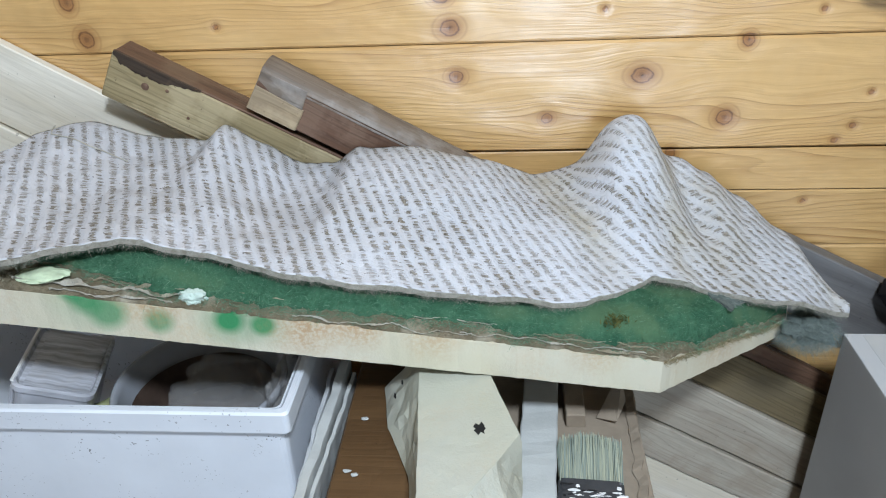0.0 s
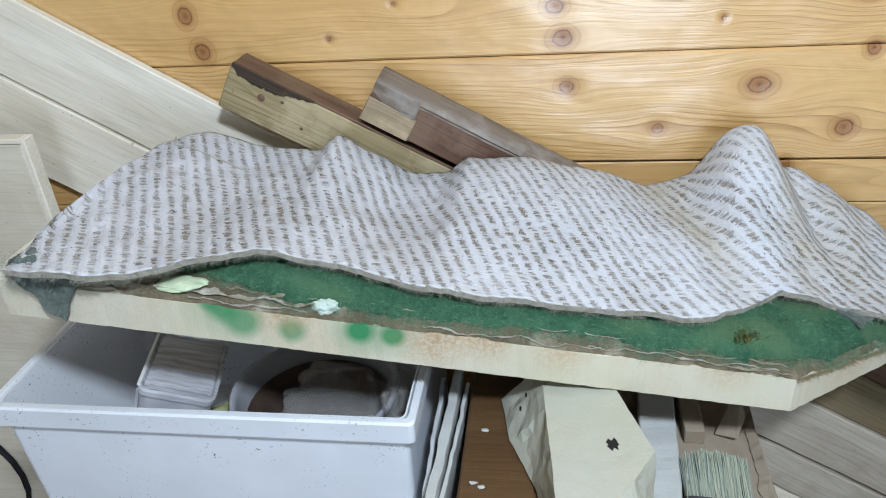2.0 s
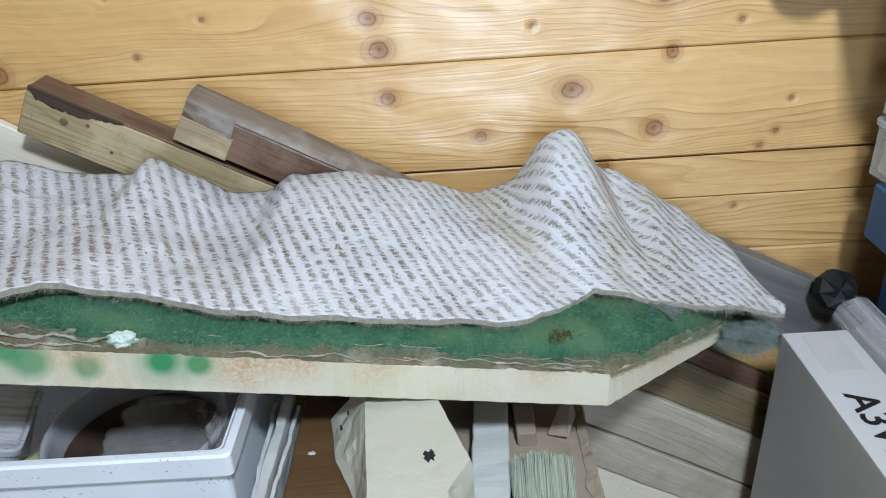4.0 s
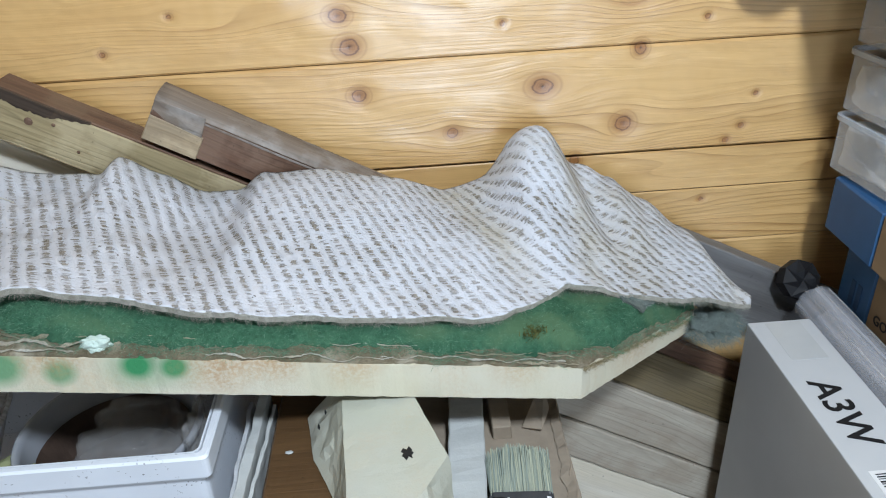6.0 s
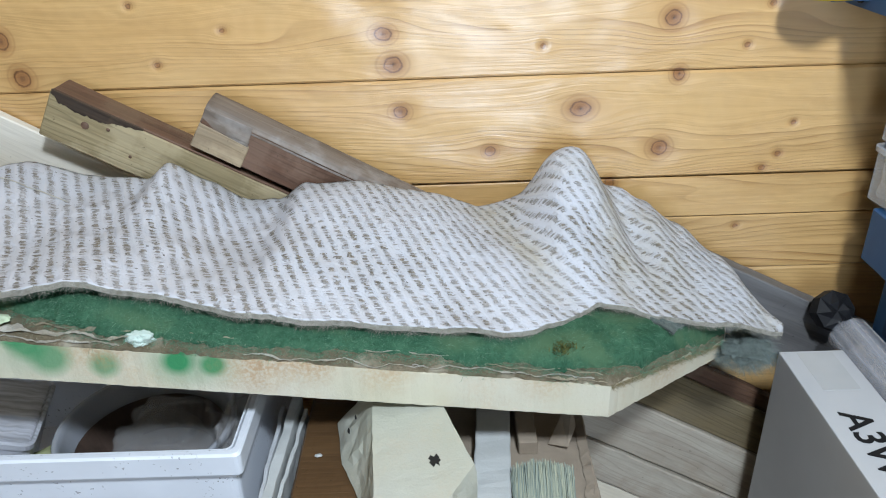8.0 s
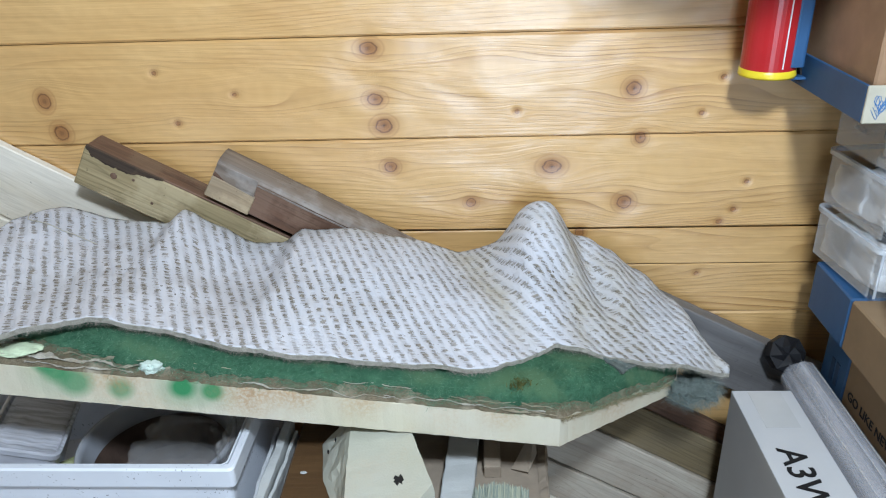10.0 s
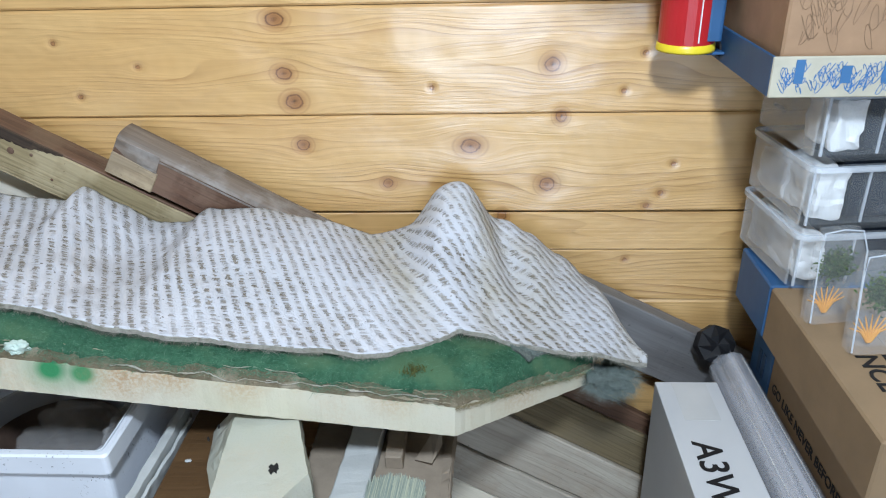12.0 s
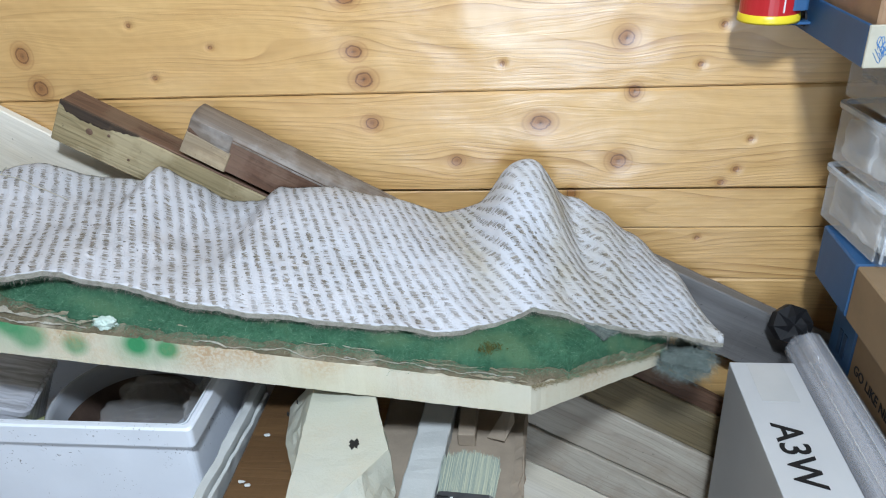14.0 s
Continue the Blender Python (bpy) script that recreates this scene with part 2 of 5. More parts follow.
def clear_plastic(name, tint=(0.93, 0.95, 0.97), rough=0.12, solid=0.25, stretch=(1, 1, 1), wavy=0.25, streak=0.0):
    """Thin clear plastic: mostly see-through, with a milky share and gloss."""
    m = bpy.data.materials.new(name)
    m.use_nodes = True
    t = m.node_tree
    b = t.nodes["Principled BSDF"]
    b.inputs["Base Color"].default_value = (*tint, 1)
    b.inputs["Roughness"].default_value = rough
    b.inputs["Alpha"].default_value = solid
    b.inputs["Specular IOR Level"].default_value = 0.8
    c = t.nodes.new("ShaderNodeTexCoord")
    n = t.nodes.new("ShaderNodeTexNoise")
    n.inputs["Scale"].default_value = 40.0
    mp = t.nodes.new("ShaderNodeMapping")
    mp.inputs["Scale"].default_value = stretch
    t.links.new(c.outputs["Object"], mp.inputs[0])
    t.links.new(mp.outputs[0], n.inputs["Vector"])
    bp = t.nodes.new("ShaderNodeBump")
    bp.inputs["Strength"].default_value = wavy
    bp.inputs["Distance"].default_value = 0.002
    t.links.new(n.outputs[0], bp.inputs["Height"])
    t.links.new(bp.outputs[0], b.inputs["Normal"])
    if streak:
        rp = t.nodes.new("ShaderNodeValToRGB")
        rp.color_ramp.elements[0].position, rp.color_ramp.elements[1].position = 0.36, 0.66
        rp.color_ramp.elements[0].color = (*[c * (1 - streak) for c in tint], 1)
        rp.color_ramp.elements[1].color = (*tint, 1)
        t.links.new(n.outputs[0], rp.inputs[0])
        t.links.new(rp.outputs[0], b.inputs["Base Color"])
    return m


PINE = pine_wall()
OLIVE = timber("weathered_olive_timber", (0.36, 0.29, 0.165), (0.20, 0.15, 0.075), 1.0, 0.7, (0.46, 0.38, 0.24), 0.55, 0.55)
RED_TOP = timber("red_brown_stained_face", (0.165, 0.092, 0.058), (0.085, 0.045, 0.028), 1.0, 0.6, (0.20, 0.14, 0.09), 0.4)
GREY_TOP = timber("grey_weathered_face", (0.23, 0.185, 0.15), (0.12, 0.09, 0.07), 1.0, 0.6, (0.33, 0.31, 0.29), 0.5)
DARK_RED = timber("dark_red_brown_timber", (0.135, 0.072, 0.046), (0.070, 0.036, 0.023), 0.8, 0.55, (0.21, 0.135, 0.095), 0.5)
SPLIT = timber("dark_torn_wood", (0.085, 0.058, 0.040), (0.032, 0.021, 0.015), 1.4, 0.8, (0.12, 0.08, 0.05), 0.6)
PALE = timber("pale_planed_softwood", (0.78, 0.73, 0.64), (0.68, 0.61, 0.49), 0.4, 0.55, None, 0.5, 0.06)
PALE_GREY = timber("pale_greyed_softwood", (0.50, 0.455, 0.38), (0.36, 0.31, 0.25), 0.5, 0.6, (0.30, 0.235, 0.17), 0.4, 0.28)
# darker copy of the olive timber; the foam board's shade is in its colour
OLIVE_SHADED = timber("shaded_olive_timber", (0.22, 0.17, 0.095), (0.12, 0.09, 0.048), 1.0, 0.65, (0.15, 0.12, 0.075), 0.5, 0.5)
BROWN_WOOD = timber("brown_stained_wood", (0.125, 0.068, 0.030), (0.072, 0.038, 0.017), 0.35, 0.45, None, 0.5, 0.1)
GREY_PLANK = timber("slate_grey_plank", (0.20, 0.195, 0.195), (0.125, 0.12, 0.12), 0.6, 0.5, None, 0.5, 0.12)
PLY = timber("pale_plywood", (0.66, 0.61, 0.51), (0.58, 0.52, 0.42), 0.25, 0.6, None, 0.5, 0.08)
RAW_END = timber("raw_split_wood", (0.50, 0.40, 0.27), (0.34, 0.25, 0.15), 0.8, 0.8, (0.20, 0.15, 0.10), 0.6)
WHITE_TUB = plain("white_grey_plastic", (0.71, 0.74, 0.80), 0.42, 0.4, 0.06, 12.0, 0.12, (0.14, 0.14, 0.15), 0.0, 330.0)
GREY_CARD = plain("grey_white_card", (0.53, 0.54, 0.555), 0.6, 0.3, 0.05, 10.0, 0.1)
TAPE = plain("glossy_clear_tape", (0.53, 0.54, 0.545), 0.22, 0.5, 0.05, 20.0, 0.05)
KRAFT = plain("brown_kraft_card", (0.265, 0.182, 0.107), 0.75, 0.25, 0.09, 25.0, 0.2)
CORRUGATED = plain("grey_brown_cardboard", (0.32, 0.26, 0.20), 0.85, 0.2, 0.14, 35.0, 0.4)
BLUE_CARD = plain("blue_printed_card", (0.028, 0.095, 0.22), 0.5, 0.4, 0.1, 20.0, 0.1)
BLUE_DARK = plain("dark_blue_print", (0.015, 0.05, 0.12), 0.5, 0.4, 0.05)
BLUE_LINE = plain("blue_line_print", (0.04, 0.17, 0.42), 0.5, 0.4, 0.05)
INK = plain("black_ink", (0.012, 0.012, 0.013), 0.6, 0.3, 0.05)
BLACK_PLASTIC = plain("black_plastic", (0.012, 0.012, 0.014), 0.55, 0.22, 0.1)
RED_TIN = plain("red_tin_paint", (0.46, 0.018, 0.022), 0.3, 0.5, 0.06)
YELLOW_RIM = plain("yellow_tin_rim", (0.80, 0.62, 0.03), 0.35, 0.5, 0.05)
WHITE_INK = plain("white_print", (0.75, 0.75, 0.76), 0.5, 0.4, 0.05)
BRISTLE = strand_mat("grey_olive_bristle", (0.46, 0.47, 0.35), (0.22, 0.27, 0.25))
FERRULE = plain("painted_steel_ferrule", (0.06, 0.062, 0.07), 0.4, 0.5, 0.2, 60.0, 0.3, (0.55, 0.56, 0.57), 0.2, 90.0)
FOAM = foam_mat("pale_foam_board", ((-0.274, 0.684, 0.393, 0.011, 0.9), (-0.265, 0.684, 0.385, 0.014, 0.85), (-0.251, 0.686, 0.372, 0.016, 0.75), (-0.265, 0.684, 0.385, 0.03, 0.25), (-0.214, 0.689, 0.361, 0.012, 0.75),
                                    (-0.160, 0.694, 0.358, 0.0115, 1.0), (-0.160, 0.694, 0.358, 0.024, 0.35), (-0.134, 0.697, 0.352, 0.0095, 0.95), (-0.134, 0.697, 0.352, 0.02, 0.2)),
                stains=((-0.215, 0.690, 0.385, 0.035, 0.8), (-0.100, 0.702, 0.357, 0.04, 0.85), (-0.060, 0.705, 0.350, 0.03, 0.7), (0.00, 0.709, 0.340, 0.03, 0.6), (0.13, 0.722, 0.312, 0.03, 0.4), (0.25, 0.79, 0.285, 0.05, 0.45)))
FOAM_PLAIN = foam_mat("pale_foam_offcut", (), (0.44, 0.445, 0.395), 0.2)
FOAM_WHITE = plain("white_foam_strip", (0.48, 0.49, 0.48), 0.8, 0.2, 0.06, 40.0, 0.4)
CARPET = carpet_mat()
CARPET_EDGE = fibre_mat("carpet_cut_edge", (0.64, 0.61, 0.54), (0.42, 0.385, 0.31), 160.0)
GREEN = fibre_mat("green_needle_felt", (0.040, 0.125, 0.072), (0.085, 0.205, 0.120), 40.0, (0.10, 0.185, 0.10))
GREEN_HAIR = strand_mat("green_fibres", (0.045, 0.16, 0.085), (0.20, 0.34, 0.235))
TAN_HAIR = strand_mat("tan_fibres", (0.42, 0.41, 0.35), (0.20, 0.21, 0.165))
GREY_FLUFF = fibre_mat("grey_green_fluff", (0.15, 0.185, 0.17), (0.25, 0.29, 0.27), 70.0)
GREY_HAIR = strand_mat("grey_fibres", (0.12, 0.16, 0.15), (0.30, 0.34, 0.32))
EARTH = fibre_mat("brown_glue_crust", (0.19, 0.155, 0.10), (0.33, 0.275, 0.19), 60.0, (0.50, 0.45, 0.35))
MINT_CHIP = plain("mint_plaster", (0.55, 0.66, 0.60), 0.8, 0.2, 0.15, 120.0, 0.6)
MOSS = strand_mat("moss_bits", (0.045, 0.06, 0.02), (0.12, 0.12, 0.04))
LEAF = strand_mat("model_foliage", (0.025, 0.055, 0.014), (0.075, 0.12, 0.03))
ORANGE = plain("orange_print", (0.72, 0.33, 0.05), 0.5, 0.4, 0.1)
COMIC_LINE = plain("brown_line_print", (0.25, 0.155, 0.092), 0.5, 0.35, 0.1)
COMIC = plain("tan_line_print_card", (0.36, 0.225, 0.135), 0.5, 0.35, 0.12, 40.0, 0.1)
CREAM = plain("cream_print_card", (0.50, 0.47, 0.38), 0.5, 0.35, 0.1, 40.0, 0.1)
CLEAR = clear_plastic("clear_polystyrene", (0.80, 0.86, 0.93), 0.10, 0.05)
CLEAR_MILKY = clear_plastic("milky_polypropylene", (0.76, 0.77, 0.78), 0.2, 0.22)
CLEAR_EDGE = clear_plastic("clear_plastic_edge", (0.74, 0.80, 0.88), 0.15, 0.42)
CLEAR_THIN = clear_plastic("clear_blister", (0.92, 0.95, 0.98), 0.06, 0.08)
FILM = clear_plastic("rolled_clear_film", (0.74, 0.76, 0.83), 0.16, 0.36, (3.2, 0.10, 3.2), 0.3, 0.48)
FROST = clear_plastic("frosted_tub", (0.46, 0.48, 0.53), 0.18, 0.62)
BAG = clear_plastic("cloudy_bag", (0.46, 0.45, 0.45), 0.08, 0.24, (1, 1, 1), 0.6)
SILVER = clear_plastic("silvery_plastic", (0.66, 0.67, 0.74), 0.3, 0.92, (0.5, 5.0, 0.5), 0.3, 0.45)
WRAP = plain("white_packing_foam", (0.74, 0.76, 0.78), 0.6, 0.3, 0.08, 60.0, 0.5)
DEVICE = plain("dark_grey_plastic", (0.010, 0.013, 0.020), 0.6, 0.08, 0.1)
RUSTY = plain("brown_residue", (0.085, 0.055, 0.042), 0.6, 0.3, 0.25, 40.0, 0.4)
SEED = plain("green_yellow_bits", (0.40, 0.42, 0.22), 0.7, 0.3, 0.3, 60.0, 0.4)


# ---- building tools ----
def part(name, bm, material, parent=None, label="", smooth=False):
    """Link a bmesh as one mesh object, under a thing or a part."""
    me = bpy.data.meshes.new(name)
    if smooth:
        for f in bm.faces:
            f.smooth = True
    bm.to_mesh(me)
    bm.free()
    for m in material if isinstance(material, (list, tuple)) else [material]:
        me.materials.append(m)
    ob = new(name, me)
    if parent is not None:
        ob.parent = parent
    if label:
        ob["label"] = label
    return ob


def thing(name, label, category, group="", kind="", at=(0, 0, 0)):
    ob = new(name)
    ob.empty_display_size = 0.02
    return tagged(ob, label, category, group, kind)


def slab(x0, x1, y0, y1, z0, z1, bevel=0.0015, m=None, segments=1):
    bm = bmesh.new()
    bmesh.ops.create_cube(bm, size=1.0)
    for v in bm.verts:
        v.co = Vector((x0 + (v.co.x + 0.5) * (x1 - x0), y0 + (v.co.y + 0.5) * (y1 - y0), z0 + (v.co.z + 0.5) * (z1 - z0)))
    if bevel:
        bmesh.ops.bevel(bm, geom=list(bm.edges), offset=bevel, segments=segments, affect="EDGES", profile=0.6)
    if m is not None:
        bm.transform(m)
    return bm


def merge(*bms):
    out = bmesh.new()
    for b in bms:
        me = bpy.data.meshes.new("tmp")
        b.to_mesh(me)
        b.free()
        out.from_mesh(me)
        bpy.data.meshes.remove(me)
    return out


def ring_tube(points, radius, sides=8, closed_ends=True):
    """A round bar along points; radius may be a list."""
    bm = bmesh.new()
    rows = []
    for i, p in enumerate(points):
        p = Vector(p)
        a = Vector(points[max(i - 1, 0)])
        b = Vector(points[min(i + 1, len(points) - 1)])
        d = (b - a).normalized()
        side = d.cross(Vector((0.31, 0.2, 0.93))).normalized()
        up = side.cross(d)
        r = radius[i] if isinstance(radius, (list, tuple)) else radius
        rows.append([bm.verts.new(p + r * (math.cos(k * math.tau / sides) * side + math.sin(k * math.tau / sides) * up)) for k in range(sides)])
    for r0, r1 in zip(rows, rows[1:]):
        for k in range(sides):
            bm.faces.new((r0[k], r0[(k + 1) % sides], r1[(k + 1) % sides], r1[k]))
    if closed_ends:
        bm.faces.new(rows[0][::-1])
        bm.faces.new(rows[-1])
    return bm


def lathe(profile, sides=32, m=None):
    """Turn a profile of (radius, z) round z."""
    bm = bmesh.new()
    rows = [[bm.verts.new((r * math.cos(k * math.tau / sides), r * math.sin(k * math.tau / sides), z)) for k in range(sides)] for r, z in profile]
    for r0, r1 in zip(rows, rows[1:]):
        for k in range(sides):
            bm.faces.new((r0[k], r0[(k + 1) % sides], r1[(k + 1) % sides], r1[k]))
    if m is not None:
        bm.transform(m)
    return bm


def prism(outline, z0, z1, rough=0.0, seed=1, bevel=0.0):
    """A slab with the plan outline; z0 and z1 are numbers or functions of x, y."""
    low = z0 if callable(z0) else lambda x, y: z0
    high = z1 if callable(z1) else lambda x, y: z1
    rnd = random.Random(seed)
    pts = []
    n = len(outline)
    for i, (x, y) in enumerate(outline):
        xb, yb = outline[(i + 1) % n]
        steps = max(1, int(math.hypot(xb - x, yb - y) / 0.006)) if rough else 1
        for k in range(steps):
            f = k / steps
            j = rough if k else 0
            pts.append((x + (xb - x) * f + rnd.uniform(-j, j), y + (yb - y) * f + rnd.uniform(-j, j)))
    bm = bmesh.new()
    top = [bm.verts.new((x, y, high(x, y) - rnd.uniform(0, rough))) for x, y in pts]
    bot = [bm.verts.new((x, y, low(x, y))) for x, y in pts]
    bm.faces.new(top)
    bm.faces.new(bot[::-1])
    for i in range(len(pts)):
        j = (i + 1) % len(pts)
        bm.faces.new((top[j], top[i], bot[i], bot[j]))
    bmesh.ops.recalc_face_normals(bm, faces=list(bm.faces))
    if bevel:
        es = [e for e in bm.edges if all(v in top for v in e.verts)]
        bmesh.ops.bevel(bm, geom=es, offset=bevel, segments=2, affect="EDGES")
    bmesh.ops.triangulate(bm, faces=[f for f in bm.faces if len(f.verts) > 4])
    return bm


def along(x0, z0, y0, ang, twist=0.0):
    """Pose of a leaning board: its front top left corner, falling to the right by ang degrees."""
    return Matrix.Translation((x0, y0, z0)) @ pose(0, 0, 0, twist, ang, 0)


def worn(bm, size=0.0012, cuts=24, seed=3):
    """Make long edges slightly uneven."""
    long = [e for e in bm.edges if e.calc_length() > 0.08]
    bmesh.ops.subdivide_edges(bm, edges=long, cuts=cuts, use_grid_fill=True)
    for v in bm.verts:
        n = noise.noise_vector(v.co * 60 + Vector((seed, 0, 0)))
        v.co += n * size
    return bm


def strands(points, length, width, lean, seed, spread=0.6):
    """Short tapered fibres, one triangle pair each, standing on points (place, direction)."""
    rnd = random.Random(seed)
    bm = bmesh.new()
    for p, d in points:
        d = Vector(d) + Vector((rnd.uniform(-1, 1), rnd.uniform(-1, 1), rnd.uniform(-0.6, 1))) * spread
        d.normalize()
        ln = length * rnd.uniform(0.4, 1.3)
        side = d.cross(Vector((rnd.uniform(-1, 1), rnd.uniform(-1, 1), rnd.uniform(-1, 1)))).normalized() * width * rnd.uniform(0.6, 1.3)
        bend = Vector((rnd.uniform(-1, 1), rnd.uniform(-1, 1), -0.4)) * ln * lean
        p = Vector(p)
        a, b = bm.verts.new(p - side), bm.verts.new(p + side)
        c, e = bm.verts.new(p + d * ln * 0.6 + side * 0.6 + bend * 0.4), bm.verts.new(p + d * ln * 0.6 - side * 0.6 + bend * 0.4)
        f = bm.verts.new(p + d * ln + bend)
        bm.faces.new((a, b, c, e))
        bm.faces.new((e, c, f))
    return bm


def lettering(name, words, size, m, material, parent, extrude=0.0002):
    """Words in the built-in font as a flat mesh part at the pose m."""
    cu = bpy.data.curves.new(name, "FONT")
    cu.body, cu.size, cu.extrude, cu.resolution_u, cu.offset = words, size, extrude, 3, size * 0.012
    ob = bpy.data.objects.new(name, cu)
    scene.collection.objects.link(ob)
    dg = bpy.context.evaluated_depsgraph_get()
    me = bpy.data.meshes.new_from_object(ob.evaluated_get(dg))
    bpy.data.objects.remove(ob)
    me.transform(m)
    me.materials.clear()
    me.materials.append(material)
    o = new(name, me)
    o.parent = parent
    return o


def lerp_table(x, table):
    """Smooth curve through a short table of (x, value)."""
    if x <= table[0][0]:
        return table[0][1]
    for (a, u), (b, v) in zip(table, table[1:]):
        if x <= b:
            f = (x - a) / (b - a)
            f = f * f * (3 - 2 * f)
            return u + (v - u) * f
    return table[-1][1]


# ---- room ----
KNOTS = [(0.288, 0.545, 0.012), (-0.008, 0.539, 0.0105), (0.0, 0.507, 0.013), (0.005, 0.456, 0.0105), (0.198, 0.453, 0.0125), (0.287, 0.406, 0.0125),
         (0.101, 0.408, 0.008), (0.156, 0.521, 0.0042), (0.367, 0.515, 0.0045), (0.419, 0.394, 0.0045), (0.404, 0.378, 0.004), (-0.245, 0.515, 0.004),
         (-0.389, 0.506, 0.012), (-0.40, 0.545, 0.0115), (-0.012, 0.597, 0.011), (0.235, 0.366, 0.008), (0.385, 0.307, 0.004), (-0.262, 0.575, 0.0042),
         (-0.172, 0.548, 0.0035), (0.300, 0.487, 0.009), (0.43, 0.43, 0.004), (0.387, 0.556, 0.0042)]
wall_back = thing("wall_back", "wall of varnished knotty pine boards laid level", "wall", kind="structure")
WALL_Y = 1.0
ARCHES = [(0.315, 0.447, 0.030), (-0.13, 0.550, 0.020), (0.13, 0.575, 0.018), (-0.55, 0.43, 0.03), (0.46, 0.55, 0.02), (0.05, 0.60, 0.012)]


def plank(z0, z1, step, groove):
    """One board with chamfered long edges and a grain field bent round its knots."""
    xs = np.arange(-1.5, 1.1001, step)
    inner = max(2, int((z1 - z0) / step))
    zs = [z0 + 0.0004, z0 + groove] + [z0 + groove + (z1 - z0 - 2 * groove) * k / inner for k in range(1, inner)] + [z1 - groove, z1 - 0.0004]
    knots = [k for k in KNOTS if z0 - 0.02 < k[1] < z1 + 0.02]
    verts, grain = [], []
    for z in zs:
        edge = min(z - z0, z1 - z)
        for x in xs:
            v, kn = z, 1.0
            for kx, kz, r in knots:
                dx, dz = x - kx, z - kz
                v -= dz * 0.95 * math.exp(-(dx / (3.4 * r)) ** 2 - (dz / (2.0 * r)) ** 2)
                kn = min(kn, math.hypot(dx * (0.88 + 0.14 * math.sin(kx * 90)), dz * (0.98 + 0.12 * math.cos(kx * 70))) * (1 + 0.07 * noise.noise(Vector((x * 45, z * 45, kx * 30)))) / (r * 2.6))
            for kx, kz, r in ARCHES:
                dx, dz = x - kx, z - kz
                if abs(dz) < 0.1:
                    v -= dz * 0.85 * math.exp(-(dx / (3.0 * r)) ** 2 - (dz / (1.1 * r)) ** 2)
            y = WALL_Y + (groove * 0.9 if edge < 0.0006 else 0.0)
            verts.append((x, y, z))
            grain.append((x, v, kn))
    nx, nz = len(xs), len(zs)
    faces = [(j * nx + i, j * nx + i + 1, (j + 1) * nx + i + 1, (j + 1) * nx + i) for j in range(nz - 1) for i in range(nx - 1)]
    b0 = len(verts)
    verts += [(xs[0], WALL_Y + 0.014, z0 + 0.0004), (xs[-1], WALL_Y + 0.014, z0 + 0.0004), (xs[-1], WALL_Y + 0.014, z1 - 0.0004), (xs[0], WALL_Y + 0.014, z1 - 0.0004)]
    grain += [(0, 0, 1)] * 4
    faces.append((b0 + 3, b0 + 2, b0 + 1, b0))
    me = bpy.data.meshes.new("plank")
    me.from_pydata(verts, [], faces)
    at = me.attributes.new("grain", "FLOAT_VECTOR", "POINT")
    at.data.foreach_set("vector", [c for g in grain for c in g])
    me.materials.append(PINE)
    ob = new("plank", me)
    ob.parent = wall_back


for z0, z1, step, gr in ((-0.23, -0.11, 0.02, 0.003), (-0.11, 0.01, 0.02, 0.003), (0.01, 0.13, 0.008, 0.003), (0.13, 0.25, 0.004, 0.003), (0.25, 0.32, 0.004, 0.0016),
                         (0.32, 0.37, 0.004, 0.0016), (0.37, 0.49, 0.003, 0.003), (0.49, 0.61, 0.003, 0.003), (0.61, 0.73, 0.004, 0.003), (0.73, 0.85, 0.02, 0.003),
                         (0.85, 0.97, 0.02, 0.003), (0.97, 1.09, 0.02, 0.003), (1.09, 1.21, 0.02, 0.003), (1.21, 2.1, 0.05, 0.003)):
    plank(z0, z1, step, gr)
part("backing", slab(-1.5, 1.1, WALL_Y + 0.016, WALL_Y + 0.06, -0.25, 2.1, 0), BROWN_WOOD, wall_back)
FLOOR_Z = -0.22
tagged(part("floor", slab(-1.5, 1.1, -1.66, 1.0, FLOOR_Z - 0.04, FLOOR_Z, 0), BROWN_WOOD), "brown wooden shed floor", "floor", kind="structure")
tagged(part("ceiling", slab(-1.5, 1.1, -1.6, 1.0, 2.1, 2.14, 0), PALE), "pale boarded ceiling", "ceiling", kind="structure")
tagged(part("wall_left", slab(-1.54, -1.5, -1.6, 1.0, FLOOR_Z, 2.1, 0), PLY), "plain pale wooden side wall", "wall", kind="structure")
tagged(part("wall_right", slab(1.1, 1.14, -1.6, 1.0, FLOOR_Z, 2.1, 0), PLY), "plain pale wooden side wall", "wall", kind="structure")
tagged(part("wall_front", merge(slab(-1.5, 0.0, -1.66, -1.62, FLOOR_Z, 2.1, 0), slab(0.76, 1.1, -1.66, -1.62, FLOOR_Z, 2.1, 0), slab(0.0, 0.76, -1.66, -1.62, 1.20, 2.1, 0)), PLY), "plain pale wooden wall, opening added behind the unseen fill lamp", "wall", kind="structure")


# ---- leaning timber against the wall ----
def leaning(name, label, x0, z0, y0, ang, length, width, depth, material, bevel=0.0015, group="", category="timber", seed=3):
    bm = worn(slab(0, length, 0, depth, -width, 0, bevel), 0.0009, 30, seed)
    ob = part(name, bm, material)
    ob.matrix_world = along(x0, z0, y0, ang)
    return tagged(ob, label, category, group)


